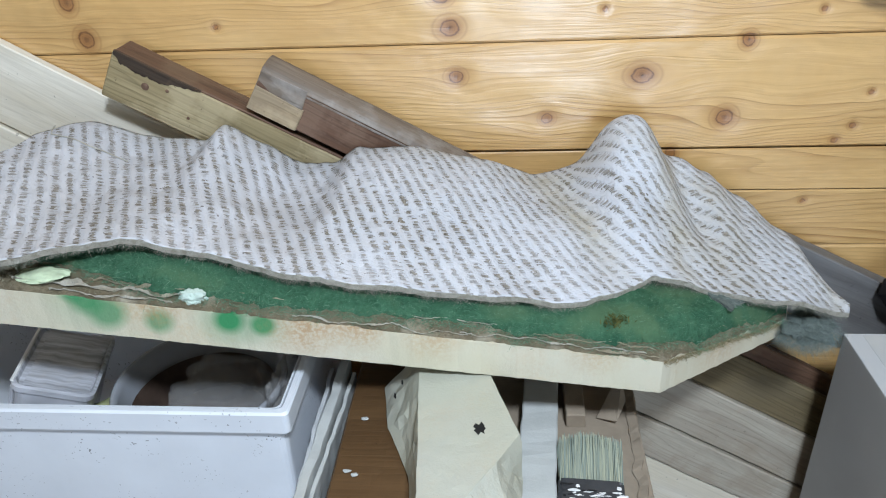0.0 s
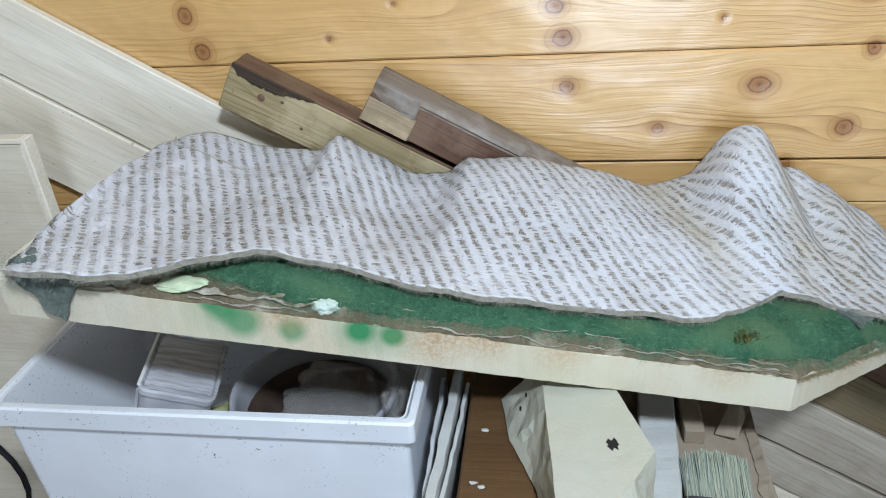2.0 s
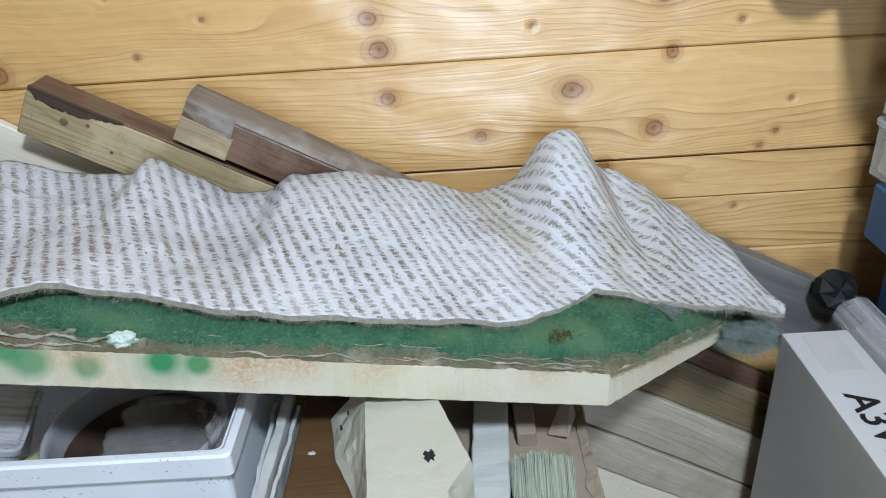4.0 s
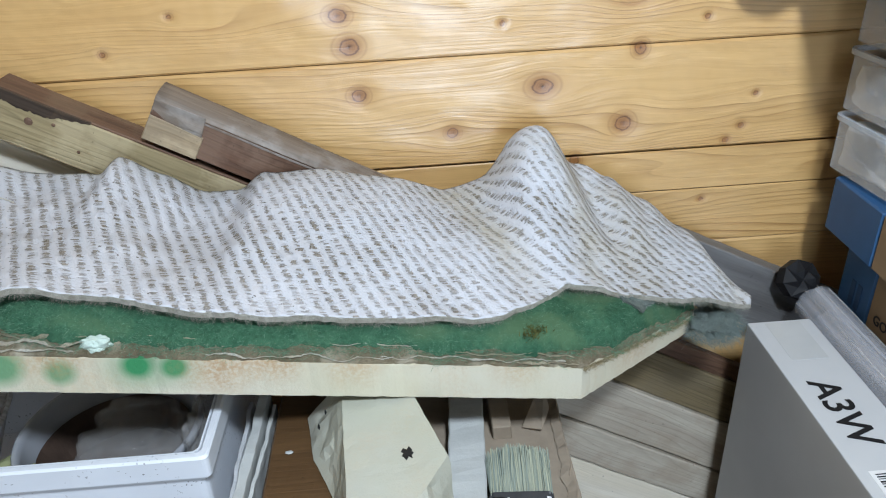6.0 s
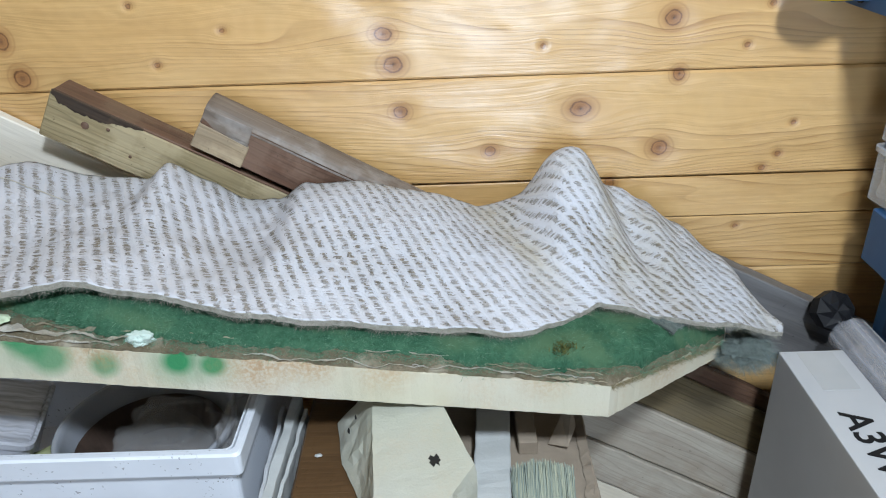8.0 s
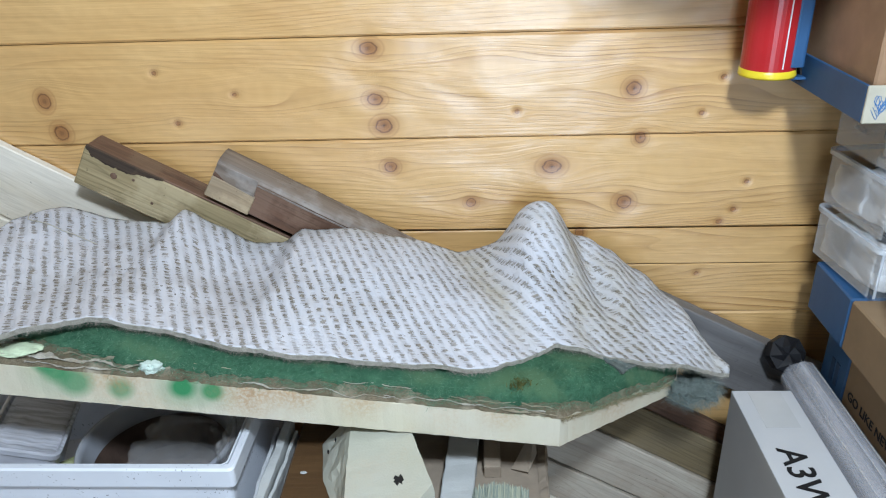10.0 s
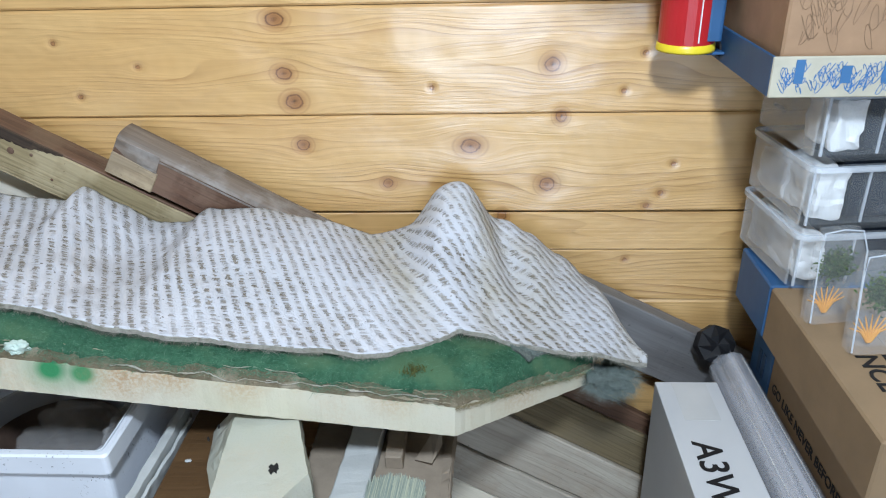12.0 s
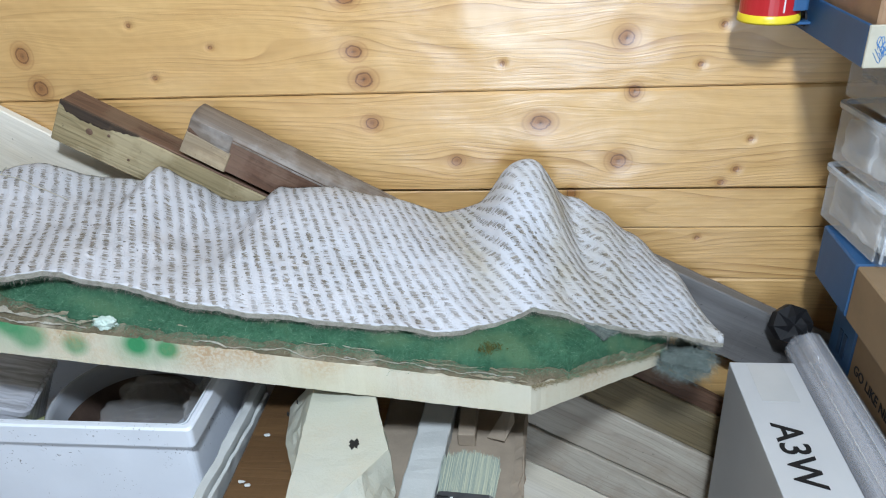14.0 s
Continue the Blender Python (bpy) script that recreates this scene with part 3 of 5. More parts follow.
def olive_batten():
    root = thing("timber_batten", "weathered olive timber batten with a red-brown stained top", "timber", "timber leaning on the wall")
    root.matrix_world = along(-0.335, 0.508, 0.948, 29)
    w, d = 0.052, 0.036
    part("core", worn(slab(0, 0.66, 0, d, -w, -0.0015, 0.0012), 0.0008, 30, 5), OLIVE, root)
    part("stained_top", worn(slab(0.002, 0.66, 0.0015, d, -0.0015, 0.0012, 0.0008), 0.0006, 30, 6), RED_TOP, root, "red-brown stained top face")
    tear = bmesh.new()
    n = 46
    lip = [tear.verts.new((0.0015 + 0.092 * k / n, -0.0010, 0.0008)) for k in range(n + 1)]
    low = []
    for k in range(n + 1):
        x = 0.0015 + 0.092 * k / n
        deep = lerp_table(x, [(0.0, 0.003), (0.012, 0.010), (0.03, 0.0125), (0.055, 0.011), (0.07, 0.006), (0.085, 0.003), (0.094, 0.0008)])
        low.append(tear.verts.new((x, -0.0006, -deep * (1 + 0.35 * noise.noise(Vector((x * 240, 1, 0)))))))
    for k in range(n):
        tear.faces.new((lip[k], lip[k + 1], low[k + 1], low[k]))
    ext = bmesh.ops.extrude_face_region(tear, geom=list(tear.faces))
    bmesh.ops.translate(tear, verts=[v for v in ext["geom"] if isinstance(v, bmesh.types.BMVert)], vec=(0, 0.003, 0))
    bmesh.ops.recalc_face_normals(tear, faces=list(tear.faces))
    part("split", tear, SPLIT, root, "dark split along the edge")
    for kx, kz, r in ((0.040, -0.022, 0.0042), (0.062, -0.016, 0.002), (0.09, -0.034, 0.002)):
        part("knot", lathe([(0.0, 0.0012), (r * 0.6, 0.0008), (r, 0.0)], 10, Matrix.Translation((kx, 0, kz)) @ pose(0, 0, 0, 90, 0, 0)), DARK_RED, root)


def moulded_batten():
    root = thing("timber_batten", "dark red-brown timber batten with grey rounded top and raw end", "timber", "timber leaning on the wall")
    root.matrix_world = along(-0.183, 0.488, 0.944, 29.4)
    w, d = 0.047, 0.042
    part("core", worn(slab(0, 0.56, 0, d, -w, -0.006, 0.0012), 0.0006, 30, 8), DARK_RED, root)
    nose = bmesh.new()
    rows = []
    for i in range(40):
        x = 0.56 * i / 39
        row = []
        for k in range(9):
            a = math.pi * k / 8
            y = d / 2 - math.cos(a) * (d / 2 + 0.001)
            z = -0.006 + math.sin(a) ** 0.7 * 0.010 if 0 < k < 8 else -0.006
            row.append(nose.verts.new((x, y, z + 0.0006 * noise.noise(Vector((x * 50, k, 0))))))
        rows.append(row)
    for r0, r1 in zip(rows, rows[1:]):
        for k in range(8):
            nose.faces.new((r0[k], r0[k + 1], r1[k + 1], r1[k]))
    nose.faces.new(rows[0])
    nose.faces.new(rows[-1][::-1])
    bmesh.ops.recalc_face_normals(nose, faces=list(nose.faces))
    part("rounded_top", nose, GREY_TOP, root, "grey weathered rounded top edge", smooth=True)
    part("bare_patch", worn(slab(-0.0006, 0.054, -0.0012, 0.004, -w - 0.0008, -0.022, 0.0006), 0.0032, 12, 9), RAW_END, root, "bare pale wood where the paint has split off")
    part("grey_patch", worn(slab(-0.0006, 0.052, -0.0010, 0.004, -0.023, -0.003, 0.0006), 0.0026, 12, 10), GREY_TOP, root, "grey weathered patch at the end")
    part("drip_line", worn(slab(0.04, 0.5, -0.001, 0.003, -0.0095, -0.0075, 0.0004), 0.0006, 20, 11), GREY_TOP, root)


olive_batten()
moulded_batten()
leaning("pale_board", "pale planed softwood board leaning on the wall", -0.86, 0.738, 0.986, 31, 1.0, 0.092, 0.012, PALE, group="timber leaning on the wall", category="board")
leaning("pale_board", "second pale softwood board below the first, leaning on the wall", -0.90, 0.652, 0.984, 31, 0.9, 0.10, 0.012, PALE, group="timber leaning on the wall", category="board", seed=12)
leaning("grey_plank", "slate-grey smooth plank lying slanted against the wall", 0.268, 0.325, 0.966, 27, 0.40, 0.078, 0.026, GREY_PLANK, group="timber leaning on the wall", category="plank")
leaning("olive_plank", "olive weathered plank in the slanted stack, darkened with painted shade", 0.12, 0.140 + 0.205 * 0.57, 0.934, 29.6, 0.72, 0.056, 0.012, OLIVE_SHADED, group="slanted stack of planks", category="plank", seed=31)
leaning("brown_plank", "narrow dark brown plank on top of the slanted stack", 0.12, 0.282, 0.940, 29.6, 0.72, 0.026, 0.012, RED_TOP, group="slanted stack of planks", category="plank", seed=37)
for lab, z, wdt, mt, yy in (("pale greyed softwood plank in the slanted stack", 0.075, 0.071, PALE_GREY, 0.929), ("pale softwood plank with one knot in the slanted stack", -0.008, 0.053, PALE_GREY, 0.927),
                            ("pale yellowish softwood plank low in the slanted stack", -0.071, 0.10, PALE, 0.932)):
    leaning("pale_plank", lab, 0.12, z + 0.205 * 0.57, yy, 29.6, 0.42 if z > -0.05 else 0.40, wdt - 0.002, 0.013, mt, group="slanted stack of planks", category="plank", seed=int(z * 1000) % 50)
panel = thing("plywood_panel", "pale plywood panel standing upright by the boards", "panel")
part("face", worn(slab(-1.05, -0.566, 0.90, 0.915, FLOOR_Z, 0.441, 0.002), 0.0008, 20, 4), PLY, panel)
part("side_lipping", slab(-0.5655, -0.560, 0.899, 0.916, FLOOR_Z, 0.447, 0.001), PALE, panel, "pale edge lipping")
part("top_lipping", slab(-1.05, -0.566, 0.899, 0.916, 0.4412, 0.447, 0.001), PALE, panel, "pale edge lipping")

# ---- foam board with green mat and carpet ----


def under(x, y):
    return 0.262 - 0.20 * (x - 0.186)


THICK = 0.042


def front(x):
    """Front edge of the board in plan."""
    return 0.668 + (x + 0.437) * 0.0947 if x < 0.186 else 0.727 + (x - 0.186) * 0.855


def top(x, y):
    """Upper face, worn away towards the front and most of all at the slanted end."""
    e = max(0.0, y - front(x)) * (1.0 if x < 0.186 else 0.76)
    return under(x, y) + THICK - (0.009 + 0.017 * min(1.0, max(0.0, (x - 0.186) / 0.145))) * math.exp(-e / 0.011)


BOARD = [(-0.437, 0.668), (0.186, 0.727), (0.331, 0.851), (0.350, 0.925), (-0.425, 0.905)]
foam_board = thing("foam_board", "long pale foam board with sprayed green spots and slanted end", "foam board")
part("slab", prism(BOARD, under, top, 0.0004, 7), FOAM, foam_board)


def mat_height(x, y):
    return top(x, y) + 0.010 + 0.007 * math.exp(-((x - 0.20) / 0.075) ** 2 - ((y - 0.78) / 0.04) ** 2) + 0.006 * math.exp(-((x + 0.21) / 0.05) ** 2)


def sheet(xs, ys_of, z_of, material, name, parent, thick, label="", field=None, edge_mat=None, smooth=True):
    """A grid in plan with a top, an underside and closed rims."""
    nx = len(xs)
    ny = 61
    verts, vals = [], []
    for layer in (0, 1):
        for i, x in enumerate(xs):
            lo, hi = ys_of(x)
            for j in range(ny):
                y = lo + (hi - lo) * j / (ny - 1)
                z = z_of(x, y, j / (ny - 1))
                verts.append((x, y, z - layer * thick))
                vals.append(field(x, y) if field else (0, 0, 0))
    off = nx * ny
    faces, mats = [], []
    for i in range(nx - 1):
        for j in range(ny - 1):
            a, b, c, d = i * ny + j, (i + 1) * ny + j, (i + 1) * ny + j + 1, i * ny + j + 1
            faces += [(a, b, c, d), (off + d, off + c, off + b, off + a)]
            mats += [0, 1]
    for i in range(nx - 1):
        for j in (0, ny - 1):
            a, b = i * ny + j, (i + 1) * ny + j
            faces.append((b, a, off + a, off + b) if j == 0 else (a, b, off + b, off + a))
            mats.append(1)
    for j in range(ny - 1):
        for i in (0, nx - 1):
            a, b = i * ny + j, i * ny + j + 1
            faces.append((a, b, off + b, off + a) if i == 0 else (b, a, off + a, off + b))
            mats.append(1)
    me = bpy.data.meshes.new(name)
    me.from_pydata(verts, [], faces)
    me.materials.append(material)
    me.materials.append(edge_mat or material)
    me.polygons.foreach_set("material_index", mats)
    me.polygons.foreach_set("use_smooth", [smooth and m == 0 for m in mats])
    if field:
        at = me.attributes.new("weave", "FLOAT_VECTOR", "POINT")
        at.data.foreach_set("vector", [c for v in vals for c in v])
    me.update()
    ob = new(name, me)
    if parent is not None:
        ob.parent = parent
    if label:
        ob["label"] = label
    return ob


def wave(x, k=1.0, s=0.0):
    return noise.noise(Vector((x * 40 * k, s, 0.3))) * 0.006 + noise.noise(Vector((x * 160 * k, s, 4.0))) * 0.003


MAT_FRONT = [(-0.43, 0.012), (-0.36, 0.028), (-0.30, 0.026), (-0.25, 0.017), (-0.20, 0.011), (-0.10, 0.008), (-0.02, 0.011), (0.03, 0.013), (0.06, 0.008), (0.12, 0.009), (0.17, 0.010), (0.19, 0.009), (0.23, 0.004), (0.335, 0.002)]


def mat_span(x):
    lo = front(x) + lerp_table(x, MAT_FRONT) + wave(x, 1.0, 2.0)
    return lo, max(lo + 0.01, 0.90 if x > -0.37 else 0.90 - 6.0 * (-0.37 - x))


def mat_z(x, y, f):
    lip = min(1.0, f * 9)
    return top(x, y) + 0.003 + (mat_height(x, y) - top(x, y) - 0.003) * lip ** 0.5 + 0.0014 * noise.noise(Vector((x * 130, y * 130, 0)))


xs = [-0.404 + 0.734 * i / 300 for i in range(301)]
green_mat = thing("green_mat", "worn green needle-felt mat glued on the foam board", "mat")
sheet(xs, mat_span, mat_z, GREEN, "felt", green_mat, 0.003, edge_mat=EARTH)
rnd = random.Random(11)
pts = []
for _ in range(26000):
    x = rnd.uniform(-0.40, 0.328)
    lo, hi = mat_span(x)
    y = lo + (abs(rnd.gauss(0, 0.030 if x < 0.1 else 0.06)) if rnd.random() < 0.8 else -abs(rnd.gauss(0, 0.0035)))
    if y < hi:
        pts.append(((x, y, mat_z(x, y, max(0.0, y - lo) / (hi - lo)) - 0.0010), (rnd.uniform(-0.6, 0.6), -0.35, 0.40)))
tagged(part("green_fuzz", strands(pts, 0.0062, 0.00014, 0.7, 4, 1.0), GREEN_HAIR, green_mat), kind="stuff")


# brown crust of glue and torn facing along the front of the board
def crust_span(x):
    lo = front(x) + 0.0006 + max(0.0, wave(x, 1.3, 9.0)) * 0.6
    return lo, front(x) + lerp_table(x, MAT_FRONT) + 0.012 + wave(x, 1.0, 2.0)


sheet(xs, crust_span, lambda x, y, f: top(x, y) + 0.0006 + 0.0050 * f * f + 0.0022 * noise.noise(Vector((x * 190, y * 260, 1))), EARTH, "glue_crust", foam_board, 0.0025, "brown crust of old glue and torn facing")
pts = []
for _ in range(4200):
    x = rnd.uniform(-0.40, 0.325)
    lo, hi = crust_span(x)
    y = rnd.uniform(lo, hi)
    pts.append(((x, y, top(x, y) + 0.003), (0, -0.3, 0.7)))
tagged(part("crust_fuzz", strands(pts, 0.0045, 0.00014, 0.7, 8, 1.2), strand_mat("crust_fibres", (0.48, 0.44, 0.33), (0.12, 0.14, 0.075)), foam_board), kind="stuff")



def torn_ribbon(x0, x1, off, width, lift, seed, material, label):
    """A ragged strip of paper facing lying along the front of the board."""
    n = int((x1 - x0) / 0.0012)
    rx = [x0 + (x1 - x0) * i / n for i in range(n + 1)]

    def span(x):
        f = (x - x0) / (x1 - x0)
        w = width * (0.25 + 0.75 * math.sin(math.pi * f) ** 0.6) * (1 + 0.9 * noise.noise(Vector((x * 90, seed, 0))) + 0.5 * noise.noise(Vector((x * 330, seed, 2))))
        w *= max(0.0, 0.3 + 1.6 * noise.noise(Vector((x * 38, seed, 9))))
        lo = front(x) + off + 0.0040 * noise.noise(Vector((x * 45, seed, 5)))
        return lo, lo + max(0.0003, w)

    sheet(rx, span, lambda x, y, f: top(x, y) + 0.0035 + lift * (1 - f) * (0.6 + 0.9 * noise.noise(Vector((x * 70, seed, 1)))) + 0.0012 * noise.noise(Vector((x * 260, y * 260, seed))), material, "torn_facing", foam_board, 0.0007, label, smooth=False)


PAPER = fibre_mat("torn_paper_facing", (0.74, 0.72, 0.65), (0.60, 0.52, 0.40), 70.0)
TAN_PAPER = fibre_mat("tan_paper_facing", (0.46, 0.38, 0.26), (0.60, 0.54, 0.42), 90.0)
for x0, x1, off, wd, lift, seed, mt in ((-0.318, -0.192, 0.005, 0.009, 0.004, 3, PAPER), (-0.290, -0.200, 0.001, 0.004, 0.002, 8, PAPER), (-0.262, -0.188, 0.011, 0.003, 0.003, 13, TAN_PAPER), (-0.168, -0.118, 0.013, 0.0022, 0.004, 21, TAN_PAPER),
                                        (-0.020, 0.050, 0.012, 0.003, 0.002, 31, PAPER), (0.020, 0.172, 0.0025, 0.0026, 0.0015, 41, PAPER), (0.080, 0.180, 0.0065, 0.0022, 0.002, 51, TAN_PAPER), (-0.110, 0.030, 0.0012, 0.0024, 0.001, 61, PAPER), (0.130, 0.183, 0.0005, 0.003, 0.0015, 71, TAN_PAPER)):
    torn_ribbon(x0, x1, off, wd, lift, seed, mt, "ragged strip of torn paper facing")

# ---- carpet, laid upside down ----
C_FRONT = [(-0.445, 0.642), (-0.405, 0.650), (-0.351, 0.655), (-0.300, 0.677), (-0.27, 0.700), (-0.223, 0.718), (-0.164, 0.721), (-0.119, 0.718), (-0.066, 0.721), (-0.009, 0.730),
           (0.037, 0.737), (0.097, 0.746), (0.125, 0.758), (0.150, 0.776), (0.186, 0.805), (0.237, 0.810), (0.289, 0.815), (0.330, 0.826), (0.388, 0.848)]
C_BACK = [(-0.410, 0.72), (-0.407, 0.82), (-0.400, 0.880), (-0.363, 0.922), (-0.30, 0.930), (-0.137, 0.935), (0.05, 0.945), (0.12, 0.958), (0.19, 0.968), (0.235, 0.978), (0.30, 0.966), (0.34, 0.936), (0.37, 0.89), (0.388, 0.853)]
H_BACK = [(-0.445, 0.060), (-0.41, 0.066), (-0.363, 0.072), (-0.30, 0.062), (-0.255, 0.066), (-0.226, 0.084), (-0.19, 0.074), (-0.155, 0.060), (-0.125, 0.063), (-0.09, 0.088), (-0.03, 0.096), (0.03, 0.094), (0.08, 0.086), (0.12, 0.094), (0.20, 0.112), (0.235, 0.121), (0.265, 0.111), (0.30, 0.094), (0.34, 0.075), (0.388, 0.040)]
H_FRONT = [(-0.445, 0.058), (-0.40, 0.060), (-0.33, 0.063), (-0.25, 0.073), (-0.20, 0.071), (-0.10, 0.064), (0.0, 0.062), (0.10, 0.062), (0.15, 0.060), (0.19, 0.063), (0.25, 0.060), (0.32, 0.056), (0.388, 0.038)]


def straight(x, table):
    for (a, u), (b, v) in zip(table, table[1:]):
        if x <= b:
            return u + (v - u) * max(0.0, (x - a) / (b - a))
    return table[-1][1]


def carpet_span(x):
    lo = straight(x, C_FRONT) + 0.38 * wave(x, 1.0, 6.0)
    return lo, max(lo + 0.004, straight(x, C_BACK))


def carpet_z(x, y, f):
    g = f * f * (3 - 2 * f)
    h = lerp_table(x, H_FRONT) * (1 - g) + lerp_table(x, H_BACK) * g
    h += 0.007 * math.sin(math.pi * f) * (0.3 + 0.7 * math.tanh((x + 0.10) / 0.035))
    u = x - 0.184 - 0.10 * (0.95 - y)
    h += 0.050 * math.exp(-abs(u / (0.042 if u < 0 else 0.034)) ** 2.8 - ((y - 0.962) / 0.062) ** 2)
    h += 0.016 * math.exp(-((x - 0.165 - 0.30 * (0.90 - y)) / 0.028) ** 2 - ((y - 0.87) / 0.06) ** 2)
    h -= 0.010 * math.exp(-((x - 0.10 - 0.2 * (0.95 - y)) / 0.030) ** 2 - ((y - 0.90) / 0.06) ** 2)
    h -= 0.017 * math.exp(-((x - 0.232 - 0.25 * (0.95 - y)) / 0.015) ** 2 - ((y - 0.92) / 0.055) ** 2)
    h += 0.006 * math.exp(-((x + 0.222 - 0.2 * (0.9 - y)) / 0.020) ** 2 - ((y - 0.90) / 0.05) ** 2)
    h -= 0.006 * math.exp(-((x + 0.16) / 0.03) ** 2 - ((y - 0.84) / 0.05) ** 2)
    h += 0.0028 * noise.noise(Vector((x * 24, y * 24, 3))) + 0.0012 * noise.noise(Vector((x * 48, y * 48, 8))) + 0.0008 * noise.noise(Vector((x * 90, y * 90, 5)))
    return under(x, y) + h


ROW = 0.0116
SKEW = [(-0.45, 0.46), (-0.10, 0.43), (0.0, 0.50), (0.08, 0.56), (0.15, 0.80), (0.22, 1.08), (0.40, 1.18)]


def weave(x, y):
    k = lerp_table(x, SKEW)
    # browner on both hump flanks, beside the ridge, at right tip and back edge
    darkening = 1.0 * math.exp(-((x - 0.118 - 0.45 * (0.88 - y)) / 0.021) ** 2 - ((y - 0.88) / 0.07) ** 2)
    darkening += 0.62 * math.exp(-((x - 0.262) / 0.045) ** 2 - ((y - 0.87) / 0.06) ** 2) + 0.55 * math.exp(-((x - 0.375) / 0.03) ** 2)
    darkening += 0.5 * math.exp(-((x - 0.218) / 0.014) ** 2) + 0.35 * math.exp(-((y - 0.935) / 0.02) ** 2)
    darkening = min(0.95, darkening + 0.08)
    return ((x + k * (y - 0.80)) / (ROW * math.sqrt(1 + k * k * 0.6)), y / 0.0042 - x / 0.02, darkening)


carpet = thing("carpet_offcut", "strip of carpet lying upside down, white backing with grey-brown stitch rows", "carpet")
cx = [-0.410 + 0.797 * i / 380 for i in range(381)]
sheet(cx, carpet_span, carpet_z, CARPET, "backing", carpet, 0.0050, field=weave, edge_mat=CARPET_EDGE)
pts = []
for _ in range(17000):
    x = rnd.uniform(-0.41, 0.385)
    clump = noise.noise(Vector((x * 75, 5, 1))) + 0.5 * noise.noise(Vector((x * 210, 2, 1)))
    if rnd.random() > 0.45 + 0.8 * clump:
        continue
    lo, hi = carpet_span(x)
    y = lo + rnd.uniform(0.0, 0.004)
    pts.append(((x, y, carpet_z(x, y, 0.0) - rnd.uniform(0.003, 0.0062)), (rnd.uniform(-0.8, 0.8), -0.5, -0.75)))
tagged(part("edge_fringe", strands(pts, 0.0036, 0.00011, 1.3, 14, 1.1), TAN_HAIR, carpet), kind="stuff")
thread = []
for x, y in ((-0.388, 0.900), (-0.386, 0.889), (-0.382, 0.881), (-0.372, 0.878), (-0.361, 0.877), (-0.350, 0.874), (-0.341, 0.871), (-0.330, 0.872), (-0.318, 0.871), (-0.306, 0.869)):
    lo, hi = carpet_span(x)
    thread.append((x, y, carpet_z(x, y, (y - lo) / (hi - lo)) + 0.0009))
part("loose_thread", ring_tube(thread, 0.0007, 5), PAPER, carpet, "loose pale thread")


def lump(centre, size, seed, detail=2, rough=0.35):
    """An irregular clod."""
    bm = bmesh.new()
    bmesh.ops.create_icosphere(bm, subdivisions=detail, radius=1.0)
    for v in bm.verts:
        d = 1 + rough * noise.noise(v.co * 1.7 + Vector((seed, seed * 2, 0))) + rough * 0.5 * noise.noise(v.co * 4.1 + Vector((seed, 0, 5)))
        v.co = Vector((v.co.x * size[0] * d + centre[0], v.co.y * size[1] * d + centre[1], v.co.z * size[2] * d + centre[2]))
    return bm


# ---- bits on the board ----
pts = []
for _ in range(2600):
    u = rnd.random()
    x, y = 0.186 + 0.145 * u + 0.0004, 0.727 + 0.124 * u - 0.0004
    pts.append(((x, y, top(x, y) + 0.0014 - abs(rnd.gauss(0, 0.0022))), (0.55, -0.6, 0.1)))
tagged(part("crust_fringe", strands(pts, 0.0036, 0.00018, 0.7, 18, 1.3), strand_mat("fringe_fibres", (0.16, 0.15, 0.085), (0.36, 0.28, 0.17)), foam_board, "brown-green fibres over the cut edge"), kind="stuff")
tagged(part("plaster_chip", lump((-0.187, 0.700, top(-0.187, 0.7) + 0.002), (0.0115, 0.0060, 0.0065), 13, 4, 0.42), MINT_CHIP), "mint-white lump of plaster on the board's edge", "plaster chip")
tagged(part("foam_flake", lump((-0.300, 0.693, top(-0.300, 0.693) + 0.003), (0.022, 0.010, 0.0040), 8, 4, 0.18), plain("pale_green_foam", (0.62, 0.72, 0.50), 0.8, 0.2, 0.2, 90.0, 0.5)), "pale green foam flake lying on the board", "foam flake")
rm = random.Random(5)
pts = [((0.146 + rm.gauss(0, 0.005), 0.748 + rm.gauss(0, 0.005), mat_height(0.146, 0.748) - 0.001), (0, -0.2, 1)) for _ in range(260)]
tagged(part("moss_tuft", strands(pts, 0.005, 0.0006, 0.5, 3, 1.0), MOSS), "small dark tuft of moss on the green mat", "moss")


def fluff(name, label, centre, size, seed, hairs, drop=0.0):
    root = thing(name, label, "fibre tuft")
    part("wad", lump(centre, tuple(v * 0.70 for v in size), seed, 4, 0.8), GREY_FLUFF, root, smooth=True)
    r = random.Random(seed)
    pp = []
    for _ in range(hairs):
        a, b = r.uniform(0, math.tau), r.uniform(-0.9, 0.9)
        d = Vector((math.cos(a) * math.sqrt(1 - b * b), math.sin(a) * math.sqrt(1 - b * b), b))
        p = Vector(centre) + Vector((d.x * size[0], d.y * size[1], d.z * size[2])) * r.uniform(0.6, 1.1)
        pp.append((p, d + Vector((0, 0, -drop))))
    tagged(part("loose_hair", strands(pp, 0.0065, 0.00010, 1.5, seed, 1.8), GREY_HAIR, root), kind="stuff")


